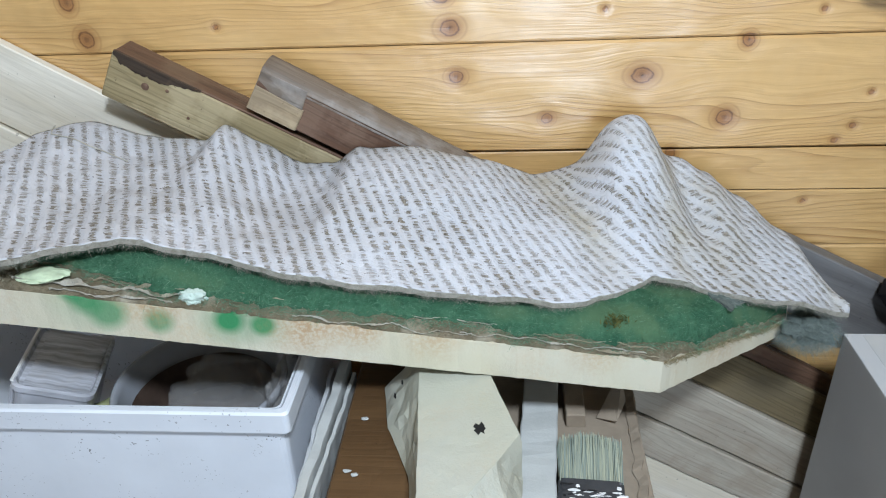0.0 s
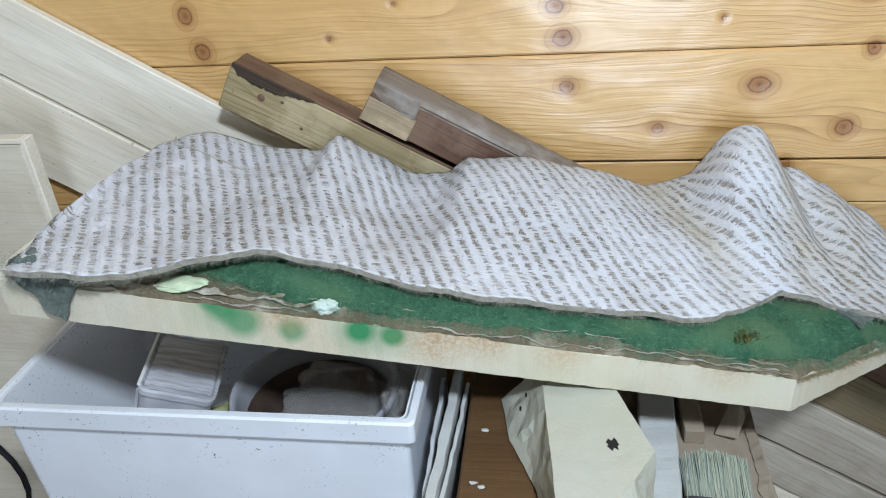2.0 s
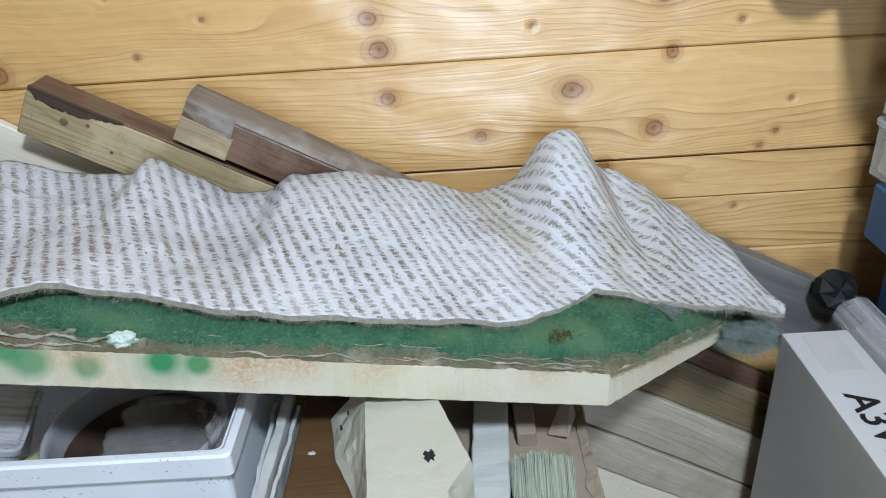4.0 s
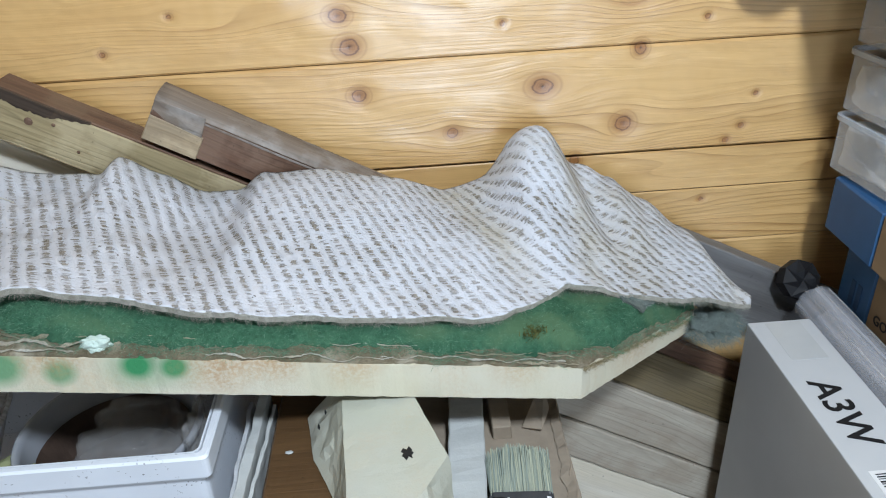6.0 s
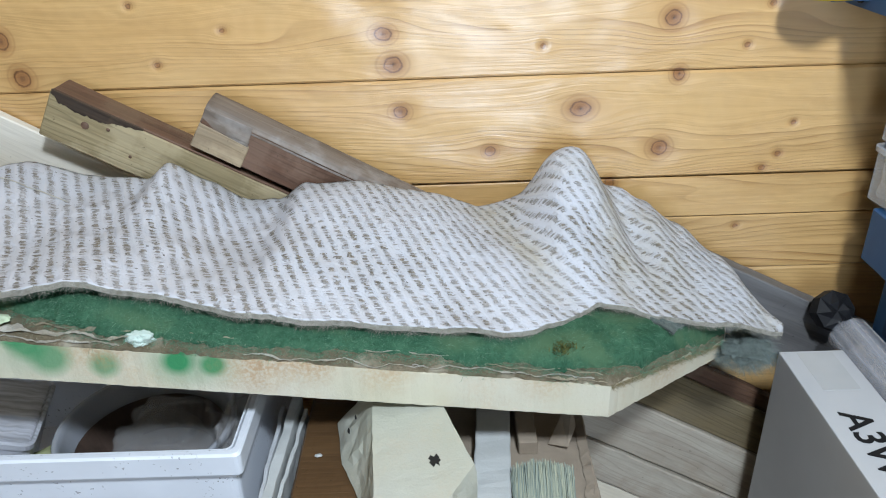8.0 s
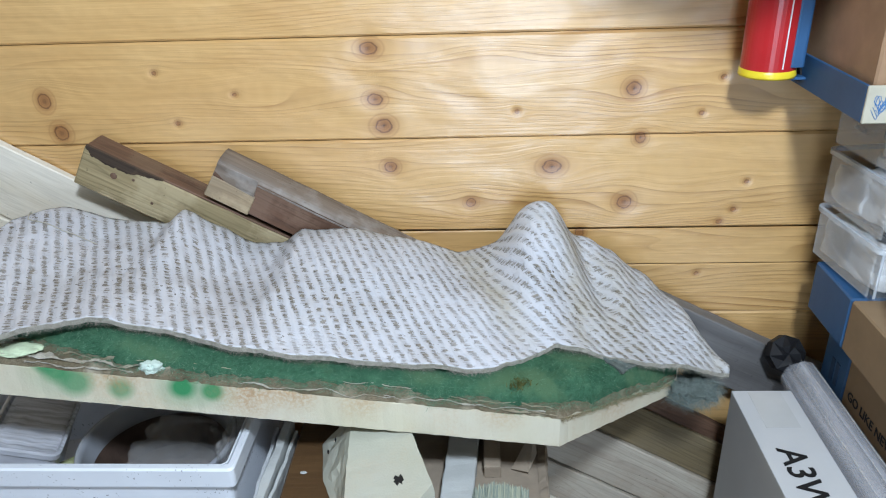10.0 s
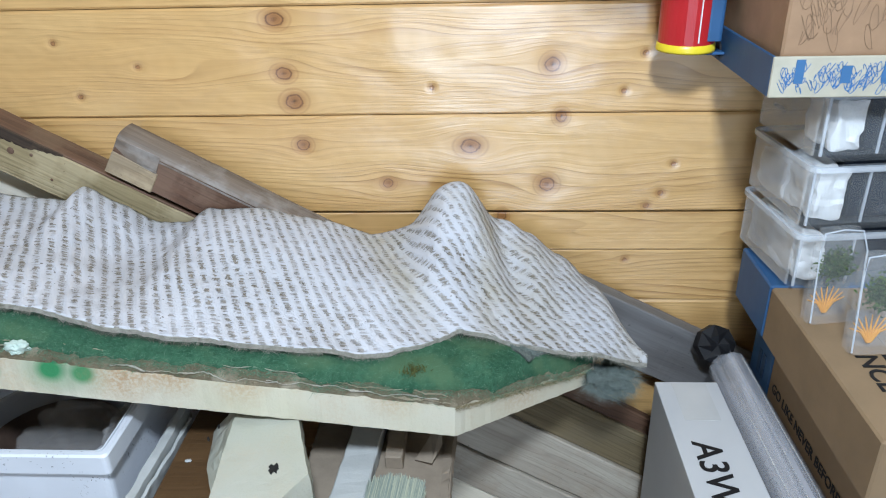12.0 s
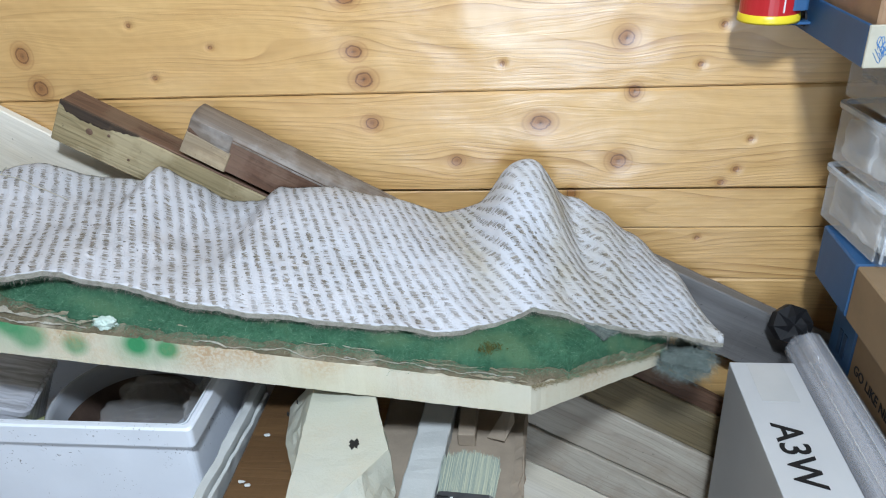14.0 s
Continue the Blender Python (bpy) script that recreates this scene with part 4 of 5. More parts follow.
fluff("fibre_tuft", "grey-green wad of loose fibre hanging out under the carpet", (0.348, 0.845, 0.244), (0.029, 0.026, 0.016), 21, 10000, 0.5)
def felt_flap(name, label, corners, out, hairs, seed):
    """A torn three-cornered scrap of felt with a hairy face."""
    root = thing(name, label, "felt scrap")
    bm = bmesh.new()
    bm.faces.new([bm.verts.new(c) for c in corners])
    bmesh.ops.subdivide_edges(bm, edges=list(bm.edges), cuts=12, use_grid_fill=True)
    bmesh.ops.triangulate(bm, faces=list(bm.faces))
    for v in bm.verts:
        v.co += noise.noise_vector(v.co * 60) * 0.0025 + noise.noise_vector(v.co * 200 + Vector((seed, 0, 0))) * 0.0012 + Vector(out) * (0.002 + 0.0015 * noise.noise(v.co * 90))
    ext = bmesh.ops.extrude_face_region(bm, geom=list(bm.faces))
    bmesh.ops.translate(bm, verts=[v for v in ext["geom"] if isinstance(v, bmesh.types.BMVert)], vec=Vector(out) * 0.0025)
    bmesh.ops.recalc_face_normals(bm, faces=list(bm.faces))
    part("felt", bm, GREY_FLUFF, root)
    r = random.Random(seed)
    a, b, c = (Vector(v) for v in corners)
    pp = []
    for _ in range(hairs):
        u, w = sorted((r.random(), r.random()))
        pp.append((a * u + b * (w - u) + c * (1 - w) + Vector(out) * 0.003, Vector(out) + Vector((r.uniform(-1, 1), 0, r.uniform(-1, 1)))))
    tagged(part("loose_hair", strands(pp, 0.005, 0.00018, 0.9, seed, 1.4), GREY_HAIR, root), kind="stuff")


felt_flap("felt_scrap", "grey-green felt scrap hanging over the foam board's edge", ((-0.421, 0.668, 0.426), (-0.368, 0.673, 0.420), (-0.389, 0.669, 0.384)), (0, -1, 0), 900, 51)
fluff("fibre_tuft", "dark green tuft of fibre at the board's corner", (-0.408, 0.668, 0.432), (0.016, 0.014, 0.012), 25, 1200, 0.4)
felt_flap("felt_scrap", "grey triangular scrap of felt on the green mat", ((0.238, 0.812, mat_height(0.238, 0.812)), (0.288, 0.832, mat_height(0.288, 0.832) + 0.001), (0.256, 0.797, mat_height(0.256, 0.797) + 0.001)), (0, -0.3, 1), 900, 52)


# ---- bin with plastic tubs ----
def loop_rect(bm, x0, x1, y0, y1, z, r=0.012, n=4):
    vs = []
    for cx, cy, a0 in ((x1 - r, y1 - r, 0), (x0 + r, y1 - r, 90), (x0 + r, y0 + r, 180), (x1 - r, y0 + r, 270)):
        for k in range(n + 1):
            a = radians(a0 + 90 * k / n)
            vs.append(bm.verts.new((cx + r * math.cos(a), cy + r * math.sin(a), z)))
    return vs


def tub(levels, cap_first=True, cap_last=True):
    """Rounded-rectangle loops joined in order: (x0, x1, y0, y1, z, corner)."""
    bm = bmesh.new()
    loops = [loop_rect(bm, *lv) for lv in levels]
    for a, b in zip(loops, loops[1:]):
        for k in range(len(a)):
            j = (k + 1) % len(a)
            bm.faces.new((a[k], a[j], b[j], b[k]))
    if cap_first:
        bm.faces.new(loops[0][::-1])
    if cap_last:
        bm.faces.new(loops[-1])
    bmesh.ops.recalc_face_normals(bm, faces=list(bm.faces))
    return bm


bin_ = thing("storage_bin", "deep white-grey plastic storage bin with dirt specks, half full", "storage bin")
X0, X1, Y0, Y1, RZ = -0.512, -0.121, 0.676, 0.922, 0.279


def inset(d, z, r):
    return (X0 + d, X1 - d, Y0 + d, Y1 - d, z, r)


part("body", tub([inset(0.018, FLOOR_Z, 0.010), inset(0.007, RZ - 0.022, 0.007), inset(0.0075, RZ - 0.002, 0.007), inset(0.009, RZ - 0.002, 0.006), inset(0.03, 0.13, 0.016)]), WHITE_TUB, bin_)
part("rim", tub([inset(0.007, RZ - 0.0225, 0.006), inset(0.0, RZ - 0.022, 0.005), inset(-0.001, RZ - 0.002, 0.005), inset(0.0008, RZ, 0.005), inset(0.005, RZ, 0.005), inset(0.0065, RZ - 0.002, 0.005), inset(0.0068, RZ - 0.02, 0.005)], False, False), WHITE_TUB, bin_)

round_tub = thing("round_tub", "round clear plastic tub with brown residue, in the bin", "plastic tub")
M = Matrix.Translation((-0.241, 0.777, -0.018))
part("wall", lathe([(0.068, 0.132), (0.079, 0.238), (0.0835, 0.240), (0.084, 0.247), (0.082, 0.249), (0.0785, 0.247), (0.0775, 0.24), (0.066, 0.136)], 48, M), FROST, round_tub, smooth=True)
part("residue", lathe([(0.0, 0.175), (0.03, 0.178), (0.058, 0.19), (0.071, 0.225), (0.070, 0.215), (0.055, 0.15), (0.0, 0.15)], 40, M), RUSTY, round_tub, "brown dried residue")
def crumple(name, label, centre, size, seed, detail=5):
    """A crumpled bag: broad facets with sharp creases between them."""
    bm = bmesh.new()
    bmesh.ops.create_icosphere(bm, subdivisions=detail, radius=1.0)
    for v in bm.verts:
        q = v.co + Vector((seed, 0, 0))
        d = 0.95 + 0.55 * abs(noise.noise(q * 1.5)) + 0.30 * abs(noise.noise(q * 2.9 + Vector((0, 3, 0)))) + 0.07 * abs(noise.noise(q * 8.0))
        v.co = Vector((centre[0] + v.co.x * size[0] * d, centre[1] + v.co.y * size[1] * d, centre[2] + v.co.z * size[2] * d))
    return tagged(part(name, bm, BAG, smooth=True), label, "plastic bag")


crumple("plastic_bag", "crumpled cloudy plastic bag stuffed in the tub", (-0.226, 0.790, 0.198), (0.044, 0.040, 0.024), 0.0)
crumple("plastic_bag", "crumpled clear wrapper beside the round tub", (-0.150, 0.765, 0.232), (0.015, 0.034, 0.020), 4.0)
seeds = lump((-0.335, 0.745, 0.19), (0.03, 0.04, 0.02), 33, 3, 0.3)
tagged(part("scrap_heap", seeds, SEED), "heap of green-yellow scraps in the bin", "scraps")
box_tub = thing("food_tub", "silvery rectangular plastic tub standing in the bin", "plastic tub")
T = Matrix.Translation((-0.391, 0.770, 0.199)) @ pose(0, 0, 0, 0, 0, 13) @ pose(0, 0, 0, 0, 22, 0) @ Matrix.Translation((0, 0, -0.191))
part("shell", tub([(-0.030, 0.030, -0.044, 0.044, 0.131, 0.010), (-0.034, 0.034, -0.048, 0.048, 0.244, 0.010), (-0.036, 0.036, -0.050, 0.050, 0.2445, 0.010), (-0.036, 0.036, -0.050, 0.050, 0.250, 0.010),
                   (-0.033, 0.033, -0.047, 0.047, 0.251, 0.009), (-0.031, 0.031, -0.045, 0.045, 0.247, 0.009)]), SILVER, box_tub).matrix_world = T
lid = bmesh.new()
rows = []
for i in range(61):
    y = -0.044 + 0.088 * i / 60
    rows.append([lid.verts.new((-0.026 + 0.056 * k / 12, y, 0.2486 + 0.00022 * math.sin(i * 1.05) + 0.0022 * noise.noise(Vector((k * 0.5, i * 0.09, 3))))) for k in range(13)])
for r0, r1 in zip(rows, rows[1:]):
    for k in range(12):
        lid.faces.new((r0[k], r0[k + 1], r1[k + 1], r1[k]))
part("ribbed_lid", lid, SILVER, box_tub, "shiny ribbed silvery lid", smooth=True).matrix_world = T
part("label_strip", slab(-0.0368, -0.0335, -0.044, 0.044, 0.2503, 0.2522, 0.0006), WHITE_INK, box_tub, "pale strip along the lid").matrix_world = T
for k in range(6):
    part("rib", slab(-0.0372, -0.0335, -0.040 + 0.015 * k, -0.0372 + 0.015 * k, 0.15, 0.243, 0.0006), SILVER, box_tub).matrix_world = T
tagged(part("power_cable", ring_tube([(-0.83 + 0.08 * math.sin(k * 0.3), 0.8962, -0.02 + 0.07 * math.cos(k * 0.3) - 0.008 * k) for k in range(14)], 0.004, 8), BLACK_PLASTIC), "black cable hanging in a loop by the panel", "cable")

# ---- thin sheets, block and offcuts below the board ----
for k, (x, y0, y1, z, th, tilt, yaw, mt) in enumerate(((-0.113, 0.615, 0.800, 0.226, 0.004, -2, 1.0, GREY_CARD), (-0.1005, 0.585, 0.795, 0.243, 0.0085, 2, -2.0, FOAM_WHITE), (-0.0915, 0.60, 0.780, 0.238, 0.0035, 4, -2.5, FOAM_WHITE))):
    bm = worn(slab(-th / 2, th / 2, y0 - 0.7, y1 - 0.7, -0.30, 0, 0.0005), 0.0017, 40, k)
    ob = part("thin_sheet", bm, mt)
    ob.matrix_world = Matrix.Translation((x, 0.7, z)) @ pose(0, 0, 0, 0, tilt, yaw)
    tagged(ob, ("grey-white plastic sheet on edge beside the bin", "white chipped foam sheet on edge, rough rim", "thin white sheet standing on edge, leaning")[k], "sheet", "sheets on edge")
    ob.location.z = FLOOR_Z + 0.30 if z < 0 else z
crate = thing("wooden_crate", "brown stained wooden crate with a smooth grained lid", "crate")
part("body", slab(-0.080, 0.019, 0.53, 0.810, FLOOR_Z, 0.2235, 0.002), BROWN_WOOD, crate)
part("lid", worn(slab(-0.083, 0.022, 0.52, 0.815, 0.224, 0.240, 0.002), 0.0006, 12, 2), BROWN_WOOD, crate)
for x, y, a in ((-0.066, 0.712, 20), (-0.071, 0.652, -30), (-0.064, 0.648, 40)):
    tagged(part("foam_crumb", lump((x, y, 0.2412), (0.004, 0.0022, 0.0012), a, 1), FOAM_WHITE), "white crumb of foam on the brown crate", "foam crumb", "foam crumbs")

oc = bmesh.new()
TOPZ = 0.289
ring_top = [(-0.018, 0.748), (0.034, 0.748), (0.040, 0.726), (0.054, 0.686), (0.067, 0.647), (0.050, 0.618), (0.032, 0.590), (0.014, 0.55), (0.008, 0.52), (0.0, 0.52), (-0.004, 0.57), (-0.008, 0.63), (-0.014, 0.69)]
ring_low = [(-0.054, 0.752), (0.034, 0.752), (0.042, 0.728), (0.058, 0.688), (0.070, 0.645), (0.068, 0.612), (0.062, 0.585), (0.060, 0.55), (0.058, 0.515), (-0.014, 0.515), (-0.012, 0.59), (-0.020, 0.645), (-0.044, 0.70)]
rt = [oc.verts.new((x, y, TOPZ)) for x, y in ring_top]
rl = [oc.verts.new((x, y, 0.2425)) for x, y in ring_low]
oc.faces.new(rt)
oc.faces.new(rl[::-1])
for i in range(len(rt)):
    j = (i + 1) % len(rt)
    oc.faces.new((rt[i], rt[j], rl[j], rl[i]))
bmesh.ops.triangulate(oc, faces=list(oc.faces))
bmesh.ops.subdivide_edges(oc, edges=list(oc.edges), cuts=5, use_grid_fill=True)
bmesh.ops.recalc_face_normals(oc, faces=list(oc.faces))
for v in oc.verts:
    side = 1.0 if TOPZ - 0.0005 > v.co.z > 0.243 else 0.25
    v.co += noise.noise_vector(v.co * 70) * 0.0028 * side + noise.noise_vector(v.co * 25) * 0.002 * side
offcut = thing("foam_offcut", "cream foam offcut with a torn side and one black blot", "foam offcut")
part("block", oc, FOAM_PLAIN, offcut)
part("blot", prism([(0.037 + (0.0045 + 0.0016 * math.sin(k * 4.3)) * math.cos(k * math.tau / 14), 0.652 + (0.0052 + 0.002 * math.sin(k * 2.7)) * math.sin(k * math.tau / 14)) for k in range(14)], TOPZ - 0.001, TOPZ + 0.0009), INK, offcut, "black paint blot")
for x, y in ((-0.030, 0.712), (-0.034, 0.695)):
    part("speck", lump((x, y, TOPZ - 0.006), (0.001, 0.0016, 0.003), x * 900, 1), INK, offcut)

card_box = thing("cardboard_box", "torn grey-brown corrugated cardboard box with ribbed top", "cardboard box")
part("body", slab(0.032, 0.168, 0.50, 0.838, FLOOR_Z, 0.1845, 0.002), CORRUGATED, card_box)
cxs = [0.030 + 0.150 * i / 60 for i in range(61)]
sheet(cxs, lambda x: (0.50, 0.842 + 0.3 * wave(x, 1.0, 3.0)), lambda x, y, f: 0.188 + 0.0009 * math.sin(y / 0.0062 * math.tau * 0.5 + 2.5 * noise.noise(Vector((x * 9, y * 9, 2)))) + 0.004 * noise.noise(Vector((x * 14, y * 9, 7))) + 0.004 * max(0, (x - 0.16) / 0.02) ** 2, CORRUGATED, "ribbed_top", card_box, 0.002, smooth=True)
ragged = bmesh.new()
rows = []
for i in range(60):
    y = 0.50 + 0.34 * i / 59
    x = 0.1805 + 0.004 * noise.noise(Vector((y * 60, 0, 0))) - 0.07 * (0.80 - y) * 0.6
    rows.append([ragged.verts.new((x - 0.008, y, 0.190)), ragged.verts.new((x, y, 0.1925 + 0.002 * noise.noise(Vector((y * 90, 3, 0))))), ragged.verts.new((x + 0.003, y, 0.183)), ragged.verts.new((x - 0.004, y, 0.17))])
for r0, r1 in zip(rows, rows[1:]):
    for k in range(3):
        ragged.faces.new((r0[k], r0[k + 1], r1[k + 1], r1[k]))
part("torn_edge", ragged, CORRUGATED, card_box, "torn curled edge")
leaf = bmesh.new()
lv = [leaf.verts.new(c) for c in ((0.142, 0.772, 0.192), (0.158, 0.798, 0.205), (0.168, 0.802, 0.214), (0.170, 0.782, 0.205), (0.160, 0.765, 0.194))]
leaf.faces.new(lv)
ext = bmesh.ops.extrude_face_region(leaf, geom=list(leaf.faces))
bmesh.ops.translate(leaf, verts=[v for v in ext["geom"] if isinstance(v, bmesh.types.BMVert)], vec=(0, 0.001, -0.002))
bmesh.ops.recalc_face_normals(leaf, faces=list(leaf.faces))
part("torn_flap", leaf, CORRUGATED, card_box)
part("side_flap", worn(slab(0.112, 0.131, 0.76, 0.835, 0.190, 0.2055, 0.001, None), 0.0012, 6, 5), CORRUGATED, card_box, "folded strip of card")

strip = worn(slab(-0.0165, 0.0165, -0.30, 0.02, 0, 0.017, 0.0012), 0.0011, 40, 7)
ob = tagged(part("foam_strip", strip, FOAM_WHITE), "white foam strip with crumbly cut edges on the cardboard", "foam strip")
ob.matrix_world = Matrix.Translation((0.0915, 0.815, 0.1915)) @ pose(0, 0, 0, 0, 0, -4)

brush = thing("paint_brush", "flat paint brush with grey-olive bristles and paint-smeared metal ferrule", "paint brush")
BM = Matrix.Translation((0.1265, 0.672, 0.206)) @ pose(0, 0, 0, 2, 0, -4)
rb = random.Random(9)
bm = bmesh.new()
for _ in range(1500):
    x, z = rb.uniform(-0.0255, 0.0255), rb.uniform(-0.007, 0.007)
    ln = 0.055 + rb.uniform(-0.006, 0.003) - 12 * x * x + z * 0.2
    tip = Vector((x * 1.03 + rb.gauss(0, 0.0012), ln, z * 0.75 + rb.gauss(0, 0.001)))
    w = 0.00035
    a, b = bm.verts.new((x - w, 0, z)), bm.verts.new((x + w, 0, z + rb.uniform(-w, w)))
    c, d = bm.verts.new(tip + Vector((w * 0.8, 0, 0))), bm.verts.new(tip - Vector((w * 0.8, 0, 0)))
    bm.faces.new((a, b, c, d))
bm.transform(BM)
tagged(part("bristle_tuft", bm, BRISTLE, brush, "stiff grey-olive bristles"), kind="stuff")
part("ferrule", tub([(-0.027, 0.027, -0.0085, 0.0085, 0.0, 0.006), (-0.0268, 0.0268, -0.0083, 0.0083, 0.012, 0.006), (-0.0275, 0.0275, -0.009, 0.009, 0.014, 0.006), (-0.026, 0.026, -0.0082, 0.0082, 0.03, 0.006), (-0.022, 0.022, -0.008, 0.008, 0.045, 0.006)]), FERRULE, brush, "steel ferrule smeared with white and black paint").matrix_world = BM @ Matrix.Translation((0, 0.002, 0)) @ pose(0, 0, 0, 90, 0, 0)
part("handle", tub([(-0.020, 0.020, -0.007, 0.007, 0.045, 0.006), (-0.013, 0.013, -0.007, 0.007, 0.07, 0.006), (-0.011, 0.011, -0.007, 0.007, 0.11, 0.006), (-0.015, 0.015, -0.007, 0.007, 0.15, 0.006)]), BLACK_PLASTIC, brush).matrix_world = BM @ pose(0, 0, 0, 90, 0, 0)

for k in range(26):
    c = BM @ Vector((rb.uniform(-0.024, 0.024), -0.004 - 0.018 * rb.random(), 0.0086))
    part("paint_smear", lump(c, (rb.uniform(0.001, 0.006), rb.uniform(0.0007, 0.002), 0.0005), 40 + k, 2, 0.7), WHITE_INK if k % 4 != 1 else INK, brush)

# ---- flat carton, roll of film, cap ----
carton = thing("flat_carton", "flat grey-white carton standing on edge, lettered on its narrow top", "carton")
AX0, AX1, AY0, AY1, AZ = 0.409, 0.479, 0.592, 0.890, 0.206
part("shell", slab(AX0, AX1, AY0, AY1, FLOOR_Z, AZ, 0.0016, None, 2), GREY_CARD, carton)
part("tape", slab(AX0 + 0.018, AX1 - 0.014, AY1 - 0.068, AY1 - 0.004, AZ - 0.001, AZ + 0.0003, 0), TAPE, carton, "clear tape over the top")
lettering("lettering", "A3W", 0.0395, Matrix.Translation((0.4250, 0.788, AZ + 0.0006)) @ pose(0, 0, 0, 0, 0, -90), INK, carton)
part("sticker", slab(0.420, 0.468, 0.622, 0.672, AZ - 0.001, AZ + 0.0005, 0.0002), WHITE_INK, carton, "white sticker")
for k in range(16):
    w = (0.0009, 0.0016, 0.0006, 0.0012)[k * 7 % 4]
    part("bar", slab(0.424, 0.452, 0.668 - k * 0.0026 - w, 0.668 - k * 0.0026, AZ, AZ + 0.0009, 0), INK, carton)

film_roll = thing("film_roll", "roll of clear plastic film lying behind the carton", "film roll")
bm = bmesh.new()
loops = []
for i in range(12):
    y = 0.925 - 0.42 * i / 11
    row = []
    for k in range(121):
        a = k / 56 * math.tau
        r = 0.0238 - 0.000045 * k + 0.0034 * noise.noise(Vector((a * 1.3, y * 2.0, 0))) + 0.0012 * noise.noise(Vector((a * 5.0, y * 3.0, 4)))
        row.append(bm.verts.new((0.5035 + 0.006 * (0.925 - y) + r * math.cos(a), y, 0.200 + r * math.sin(a))))
    loops.append(row)
for r0, r1 in zip(loops, loops[1:]):
    for k in range(120):
        bm.faces.new((r0[k], r0[k + 1], r1[k + 1], r1[k]))
part("film", bm, FILM, film_roll, smooth=True)
for a0, y0, y1 in ((68, 0.92, 0.51), (96, 0.925, 0.52), (128, 0.925, 0.51)):
    fold = []
    for i in range(24):
        y = y0 + (y1 - y0) * i / 23
        a = radians(a0 + 9 * noise.noise(Vector((y * 9, a0, 0))))
        fold.append((0.5035 + 0.006 * (0.925 - y) + 0.0246 * math.cos(a), y, 0.200 + 0.0246 * math.sin(a)))
    part("fold", ring_tube(fold, [0.0006 + 0.0009 * abs(noise.noise(Vector((q[1] * 14, a0, 3)))) for q in fold], 6), CLEAR_MILKY, film_roll, "creased fold of clear film", smooth=True)
part("stand", slab(0.483, 0.524, 0.52, 0.90, FLOOR_Z, 0.1765, 0.003), CORRUGATED, film_roll, "grey-brown card under the roll")

cap = bmesh.new()
N = 4
outer, rim2, mid = [], [], []
for k in range(N * 2):
    a = k * math.tau / (N * 2)
    crease = 0.84 if k % 2 else 1.0
    outer.append(cap.verts.new((0.0275 * crease ** 0.3 * math.cos(a), 0.0275 * crease ** 0.3 * math.sin(a), -0.018)))
    rim2.append(cap.verts.new((0.0275 * math.cos(a), 0.0275 * math.sin(a), 0.0)))
    mid.append(cap.verts.new((0.013 * math.cos(a), 0.013 * math.sin(a), 0.010 if k % 2 == 0 else 0.003)))
tip = cap.verts.new((0, 0, 0.003))
for k in range(N * 2):
    j = (k + 1) % (N * 2)
    cap.faces.new((outer[k], outer[j], rim2[j], rim2[k]))
    cap.faces.new((rim2[k], rim2[j], mid[j], mid[k]))
    cap.faces.new((mid[k], mid[j], tip))
cap.faces.new(outer[::-1])
ob = tagged(part("black_cap", cap, BLACK_PLASTIC), "black eight-sided ribbed plastic cap by the film roll", "cap")
ob.matrix_world = Matrix.Translation((0.490, 0.938, 0.225)) @ pose(0, 0, 0, 58, 0, 8) @ Matrix.Scale(0.86, 4)

# ---- stacked boxes ----
low_box = thing("parcel_box", "brown kraft box with blue end, printed along its side", "cardboard box", "stacked kraft boxes")
LX = 0.527
part("body", slab(LX, 0.88, 0.50, 0.868, FLOOR_Z, 0.2935, 0.002), KRAFT, low_box)
part("blue_end", slab(LX - 0.0006, 0.8806, 0.868, 0.925, FLOOR_Z, 0.2938, 0.002), BLUE_CARD, low_box, "blue printed end")
lettering("lettering", "GO LIKE NEVER BEFORE", 0.0156, Matrix.Translation((LX - 0.0006, 0.857, 0.220)) @ Matrix(((0, 0, -1, 0), (-1, 0, 0, 0), (0, 1, 0, 0), (0, 0, 0, 1))), INK, low_box)
for k in range(2):
    part("mark", slab(LX - 0.0014, LX, 0.884 + k * 0.012, 0.892 + k * 0.012, 0.215, 0.245, 0.0003, None), BLUE_DARK, low_box)
up_box = thing("parcel_box", "brown kraft box with blue end, lettered on top", "cardboard box", "stacked kraft boxes")
part("body", slab(0.500, 0.86, 0.617, 0.846, 0.2945, 0.355, 0.0018), KRAFT, up_box)
part("blue_end", slab(0.4994, 0.8606, 0.8465, 0.935, 0.2947, 0.3555, 0.0018), BLUE_CARD, up_box, "blue printed end")
part("lid_seam", slab(0.5605, 0.5615, 0.618, 0.84, 0.3548, 0.3556, 0), CORRUGATED, up_box)
lettering("lettering", "NCE", 0.026, Matrix.Translation((0.528, 0.728, 0.3556)) @ pose(0, 0, 0, 0, 0, -90), INK, up_box)
part("print_bar", slab(0.551, 0.559, 0.66, 0.728, 0.355, 0.3558, 0), INK, up_box)

# ---- clear drawer unit ----
drawers = thing("drawer_unit", "clear plastic compartment case with latches, full of white foam and parts", "storage case")
drawers.matrix_world = Matrix.Translation((0.512, 0.832, 0.357)) @ pose(0, 0, 0, 0, 0, 6)
DW, DD = 0.30, 0.125


